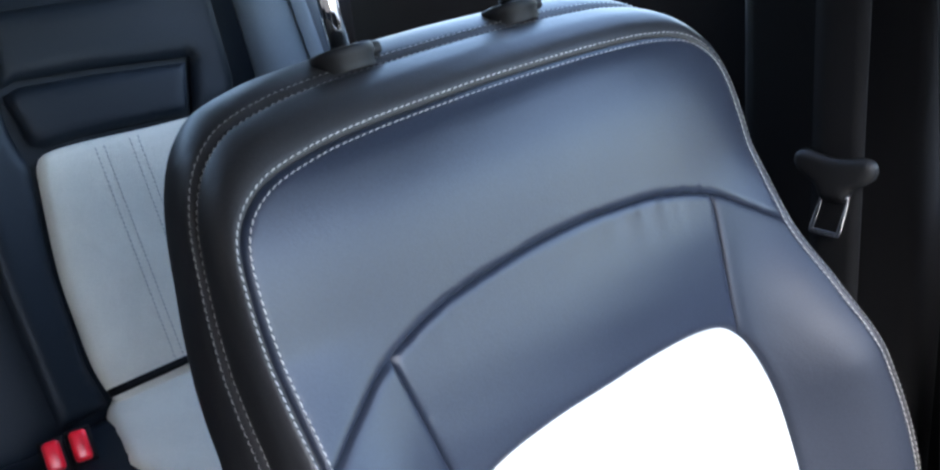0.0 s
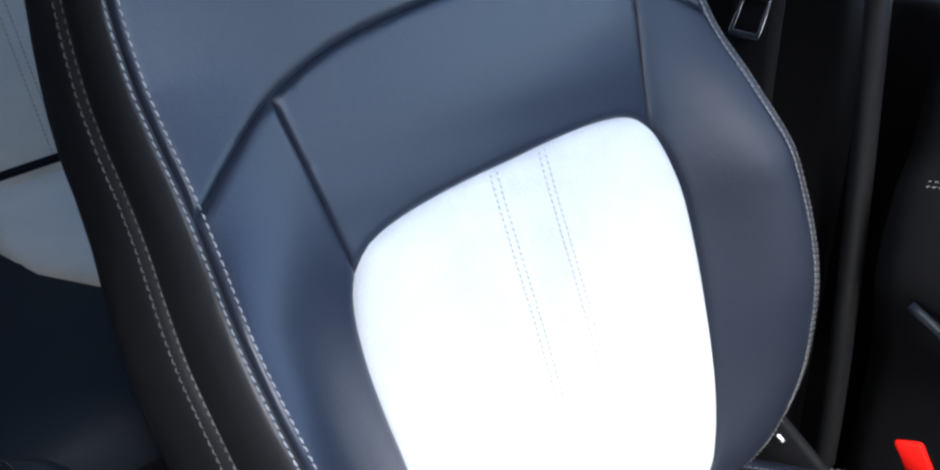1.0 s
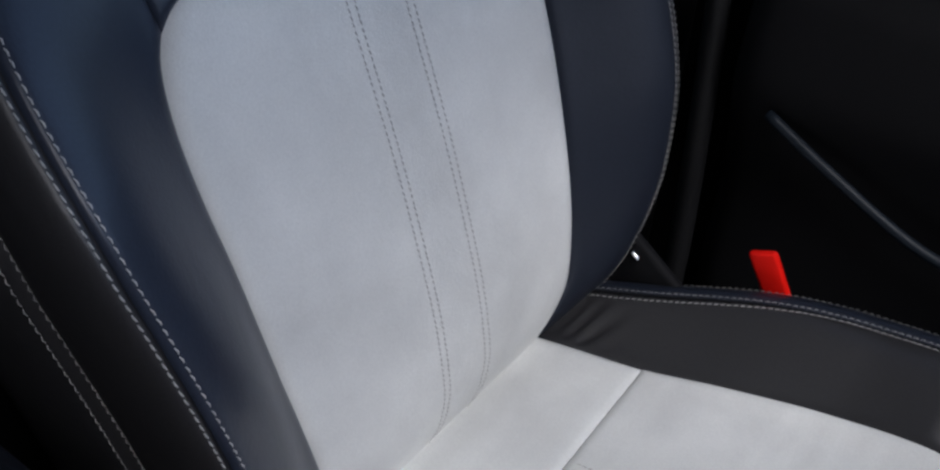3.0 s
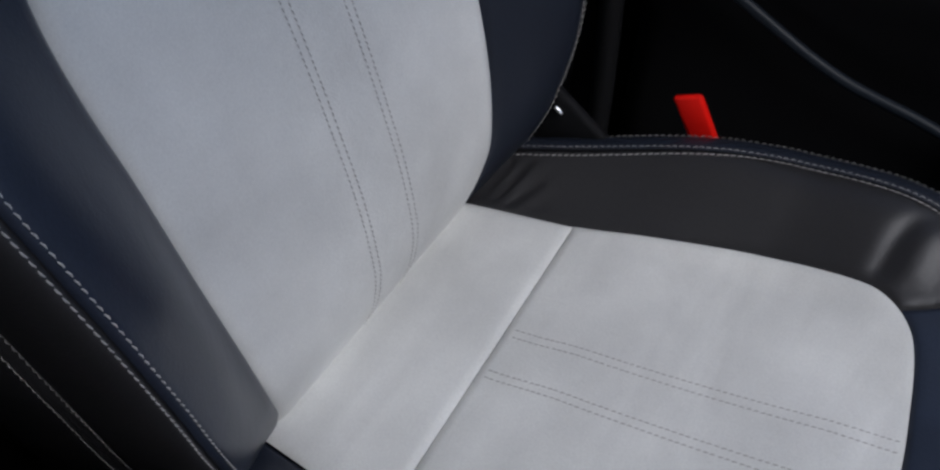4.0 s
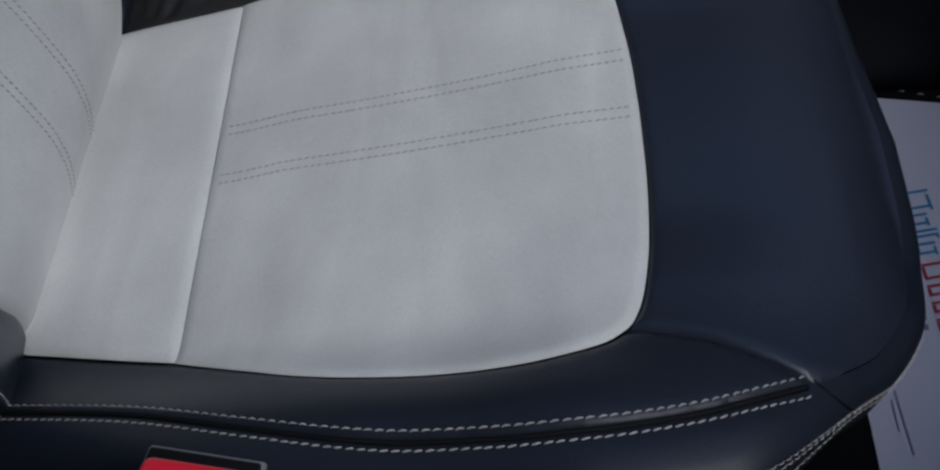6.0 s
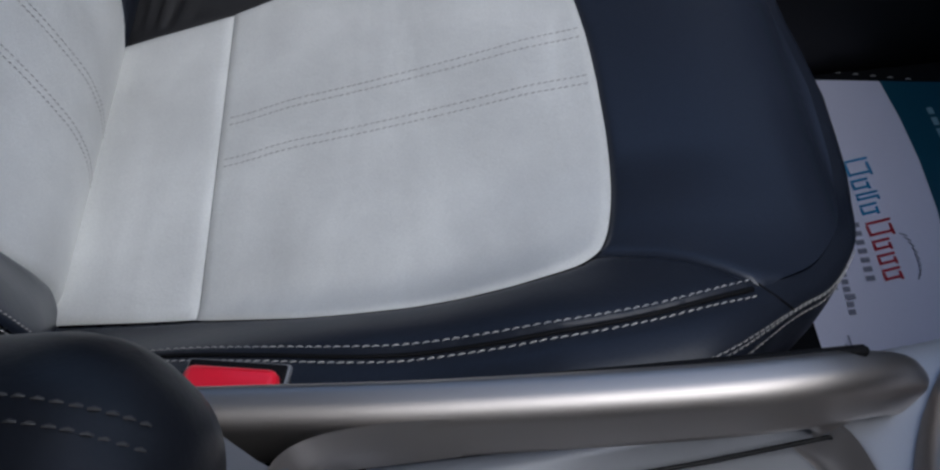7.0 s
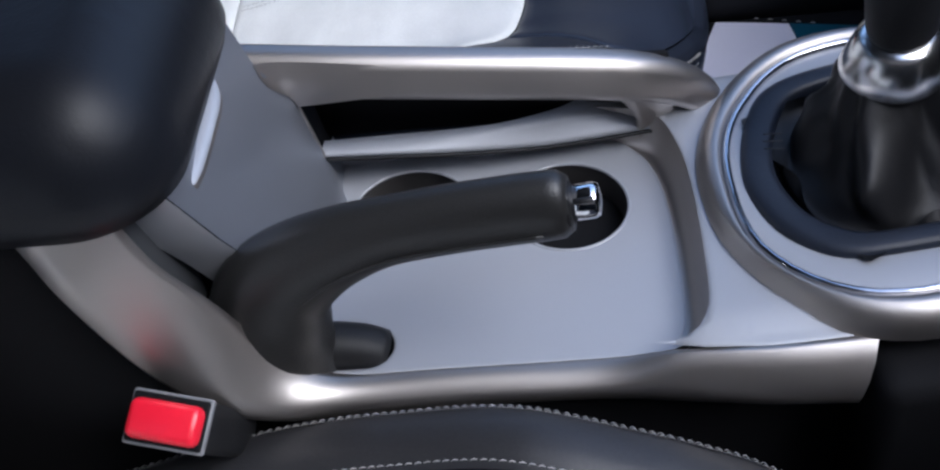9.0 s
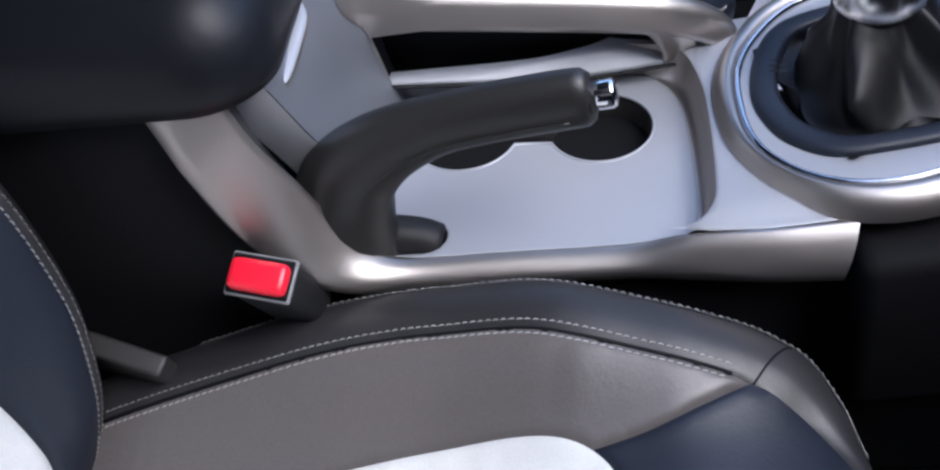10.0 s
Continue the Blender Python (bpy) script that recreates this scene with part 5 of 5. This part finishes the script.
part("rear_side_panel", panel(quad_ring([(0.387, 0.27), (0.44, 0.268), (0.452, 0.30), (0.46, 0.42), (0.20, 0.43), (0.192, 0.35), (0.21, 0.355), (0.285, 0.35), (0.408, 0.337)]), rear_at, 0.012, 0.008, 0.014), REAR_LEATHER, bench)
part("rear_back", panel(quad_ring([(-0.62, -0.05), (-0.62, 0.56), (0.62, 0.56), (0.62, -0.05)], 0.02), lambda y, s, up: rear_at(y, s, up - 0.014), 0.03, 0.03, 0.05), REAR_LEATHER, bench, "charcoal leather rear backrest")
part("rear_bolster", panel(quad_ring([(0.118, -0.01), (0.116, 0.15), (0.13, 0.45), (0.185, 0.45), (0.185, 0.30), (0.192, 0.262), (0.174, 0.15), (0.170, 0.04), (0.178, -0.01)]), rear_at, 0.010, 0.010, 0.02), REAR_LEATHER, bench)
cu = lambda x, y, up: np.stack([x, y, 0.578 + (x + 0.65) * 0.02 + up], -1)
part("rear_cushion", panel(quad_ring([(-0.70, -0.62), (-0.24, -0.62), (-0.24, 0.62), (-0.70, 0.62)], 0.02), lambda x, y, up: cu(x, y, up - 0.006), 0.03, 0.05, 0.06), REAR_LEATHER, bench, "charcoal leather rear cushion")
part("rear_cushion_insert", panel(quad_ring([(-0.70, 0.186), (-0.665, 0.168), (-0.60, 0.158), (-0.55, 0.146), (-0.48, 0.155), (-0.40, 0.19), (-0.36, 0.25), (-0.36, 0.46), (-0.70, 0.50)]), cu, 0.014, 0.008, 0.016), SUEDE_REAR_LIT, bench, "pale grey suede rear cushion insert")
part("bench_base", soft_box((0.42, 1.2, 0.42), 0.03, (-0.46, 0, 0.335), 3), SOFT_BLACK, bench)
for x, y in ((-0.600, 0.0935), (-0.598, 0.120)):
    buckle("rear_buckle", (x, y, 0.590), (0, 55, -12), "small red-buttoned rear seat belt buckle in the bench", 0.019, 0.0, 0.036, SOFT_BLACK)
part("bench_seam", tube([rear_at(np.array(y), np.array(0.004), 0.002) for y in np.linspace(0.18, 0.50, 14)], 0.005, 8, up=(0, 0, 1)), SOFT_BLACK, bench, "dark gap between cushion and backrest")
rb = thing("rear_seat_belt", "blue-grey rear seat belt beside the bench backrest", "seat belt", (-0.85, 0.5, 0.9))
wrows = []
for k in np.linspace(0, 1, 12):
    c = rear_at(np.array([0.462 + 0.01 * k, 0.492, 0.540 - 0.004 * k]), np.array([0.24, 0.235, 0.23]) + 0.26 * k, 0.030)
    wrows.append([c[0], c[1] + (0.004, 0, 0.001), c[2], c[2] - (0.003, 0, 0), c[1], c[0] - (0.003, 0, 0)])
part("webbing", strip(wrows, close=True), WEBBING_GREY, rb)
edge_rows = [[np.array(w[2]) + (0.003, -0.002, 0.001), np.array(w[2]) + (0.006, 0.010, 0.001), np.array(w[2]) + (0.002, 0.020, 0)] for w in wrows]
part("edge_band", strip(edge_rows), WEBBING_GREY, rb, "lighter folded edge")

# ---- leaflet on the floor ----
leaf = thing("leaflet", "white and blue printed leaflet lying on the footwell floor", "leaflet", (0.65, 0.52, 0.085))
LZ = 0.088
wave = lambda x, y, up: np.stack([x, y, LZ + 0.003 * np.sin(x * 14 + y * 9) + 0.02 * np.clip(x - 0.7, 0, 1) + 0 * up], -1)
part("white_page", panel(quad_ring([(0.505, 0.42), (0.549, 0.36), (0.550, 0.29), (0.549, 0.245), (0.68, 0.25), (0.684, 0.32), (0.686, 0.38), (0.694, 0.45), (0.697, 0.513), (0.696, 0.57), (0.692, 0.628), (0.60, 0.642)]), wave, 0.012, 0, 0.01), PAPER, leaf)
part("blue_page", panel(quad_ring([(0.686, 0.38), (0.88, 0.37), (0.92, 0.59), (0.692, 0.628), (0.696, 0.57), (0.697, 0.513), (0.694, 0.45)]), lambda x, y, up: wave(x, y, up) + (0, 0, 0.0003), 0.012, 0, 0.01), PAPER_BLUE, leaf)


def bar(x, y, length, height, angle, mat):
    c, s = math.cos(radians(angle)), math.sin(radians(angle))
    pts = [(x + u * c - v * s, y + u * s + v * c) for u, v in ((0, 0), (length, 0), (length, height), (0, height))]
    p = quad_ring(pts, 0.004)
    part("print_bar", panel(p, lambda a, b, up: wave(a, b, up) + (0, 0, 0.0012), 0.004, 0, 0.01), mat, leaf)


# a printed mark as slanted blocks in two colours with a thin arc, then small print
for ink, y_top, sizes in ((INK_BLUE, 0.516, ((0.021, 0.024), (0.013, 0.017), (0.009, 0.022), (0.013, 0.017))), (INK_RED, 0.438, ((0.017, 0.024), (0.012, 0.017), (0.012, 0.017), (0.013, 0.017)))):
    y = y_top
    for w, h in sizes:
        for side in (0.0, w - 0.0036):
            bar(0.624, y - side, h, 0.0028, 8, ink)
        for top in (0.0, h - 0.0026):
            bar(0.624 + top, y - w + 0.0036, 0.0026, w - 0.004, 4, ink)
        y -= w + 0.0045
for k in range(9):
    a = radians(20 + 14 * k)
    bar(0.648 + 0.012 * math.sin(a), 0.400 - 0.030 * math.cos(a), 0.0012, 0.0075, -25 + 10 * k, INK_GREY)
for k in range(7):
    bar(0.610 - 0.0004 * k, 0.443 - 0.0102 * k, 0.0055, 0.008, -92, INK_GREY)
for k in range(11):
    bar(0.588 - 0.0005 * k, 0.430 - 0.0082 * k, 0.0055, 0.006 + 0.003 * (k % 4 == 0), -92, INK_GREY)
for k in range(4):
    bar(0.578 - 0.006 * k, 0.43, 0.06, 0.0016, -90, INK_GREY)
bar(0.5746, 0.3213, 0.056, 0.0013, -87.6, INK_GREY)
bar(0.5705, 0.3134, 0.028, 0.0011, -90.5, INK_GREY)
for x0, y0, y1 in ((0.726, 0.581, 0.415), (0.745, 0.568, 0.422), (0.763, 0.557, 0.427)):
    y = y0
    while y > y1:
        w = random.uniform(0.008, 0.024)
        bar(x0, y, w, 0.006, -90, INK_PALE)
        y -= w + 0.005

# ---- cabin shell ----


def slab(name, size, at, mat, label, category, r=0.01, turn=None):
    ob = part(name, soft_box(size, r, at, 2, turn), mat)
    return tagged(ob, label, category, kind="structure")


slab("floor", (2.6, 1.5, 0.06), (0.1, 0, 0.045), CARPET, "dark grey carpeted car floor", "floor")
floor_mat = slab("floor_mat", (0.52, 0.46, 0.008), (0.74, 0.47, 0.080), CARPET, "black carpet mat in the passenger footwell", "floor mat", 0.003)
mat_y = lambda x: 0.662 - 0.30 * (x - 0.614)
part("mat_edging", stitches([(x, mat_y(x), 0.0865) for x in np.linspace(0.56, 0.74, 40)], np.tile([0, 0, 1.0], (40, 1)), pitch=0.018, length=0.006, wide=0.0012), THREAD_GREY, floor_mat, kind="stuff")
slab("sill", (1.1, 0.10, 0.16), (0.55, 0.70, 0.15), BLACK_PLASTIC, "black door sill", "sill", 0.02)
slab("bulkhead", (0.06, 1.5, 0.75), (1.22, 0, 0.40), SOFT_BLACK, "black footwell bulkhead", "bulkhead")
slab("dashboard", (0.30, 1.42, 0.22), (1.13, 0, 0.79), SOFT_BLACK, "black dashboard", "dashboard", 0.05)
# Unseen roof, its cloth kept dark to cut light bounced into the cabin.
slab("ceiling", (1.65, 1.3, 0.05), (-0.37, 0, 1.32), HEADLINER, "unseen dark grey cloth headliner", "ceiling", 0.02)
# Unseen block, added to keep front light off the low console.
slab("centre_light_block", (0.26, 0.32, 0.50), (0.95, 0, 0.62), SOFT_BLACK, "unseen black block below the dashboard, added to stop front light", "dashboard", 0.04)
slab("wall_rear", (0.06, 1.3, 0.84), (-1.20, 0, 0.49), SOFT_BLACK, "black trim behind the rear bench", "wall")
slab("wall_side_rear", (1.2, 0.05, 0.90), (-0.66, 0.795, 0.49), SOFT_BLACK, "black rear door trim", "wall")
slab("wall_side_near", (1.15, 0.06, 0.78), (-0.65, -0.80, 0.43), SOFT_BLACK, "black door trim", "wall")
# Unseen; added to shut out low light from the driver's side.
slab("wall_block_near", (1.15, 0.06, 0.76), (0.52, -0.80, 0.42), SOFT_BLACK, "unseen black wall on the driver side, added to block light", "wall")
slab("wall_side_far", (1.5, 0.04, 0.74), (0.55, 0.80, 0.40), SOFT_BLACK, "black door skin behind the panel", "wall")
slab("wall_pillar_near", (0.10, 0.06, 1.16), (-0.16, -0.74, 0.68), SOFT_BLACK, "black centre pillar trim", "pillar")
slab("wall_rear_pillar", (0.30, 0.06, 0.55), (-1.05, 0.70, 1.05), SOFT_BLACK, "black rear pillar trim", "pillar")
slab("wall_rear_pillar_near", (0.30, 0.06, 0.55), (-1.05, -0.70, 1.05), SOFT_BLACK, "black rear pillar trim", "pillar")
# Unseen; added to cut window light, the rails kept short for the bench.
for nm, sg in (("far", 1), ("near", -1)):
    slab("wall_roof_rail_" + nm, (0.62, 0.10, 0.13), (0.17, sg * 0.70, 1.28), HEADLINER, "unseen grey roof edge trim, added to block light", "roof rail", 0.03)
    slab("wall_pillar_front_" + nm, (0.86, 0.06, 0.07), (0.82, sg * 0.715, 1.08), HEADLINER, "unseen grey front pillar trim, added to block light", "pillar", 0.02, (0, 29, 0))
# Unseen wall, added to bounce warm light and block sky on this side.
slab("wall_outside_bounce", (30, 0.3, 5.0), (0, -3.6, 2.25), BOUNCE_WARM, "unseen warm wall added outside the car to bounce light", "wall")
ground = part("ground", ([(-300, -300, -0.25), (300, -300, -0.25), (300, 300, -0.25), (-300, 300, -0.25)], [(0, 1, 2, 3)]), ASPHALT)
tagged(ground, "grey asphalt ground outside", "ground", kind="structure")
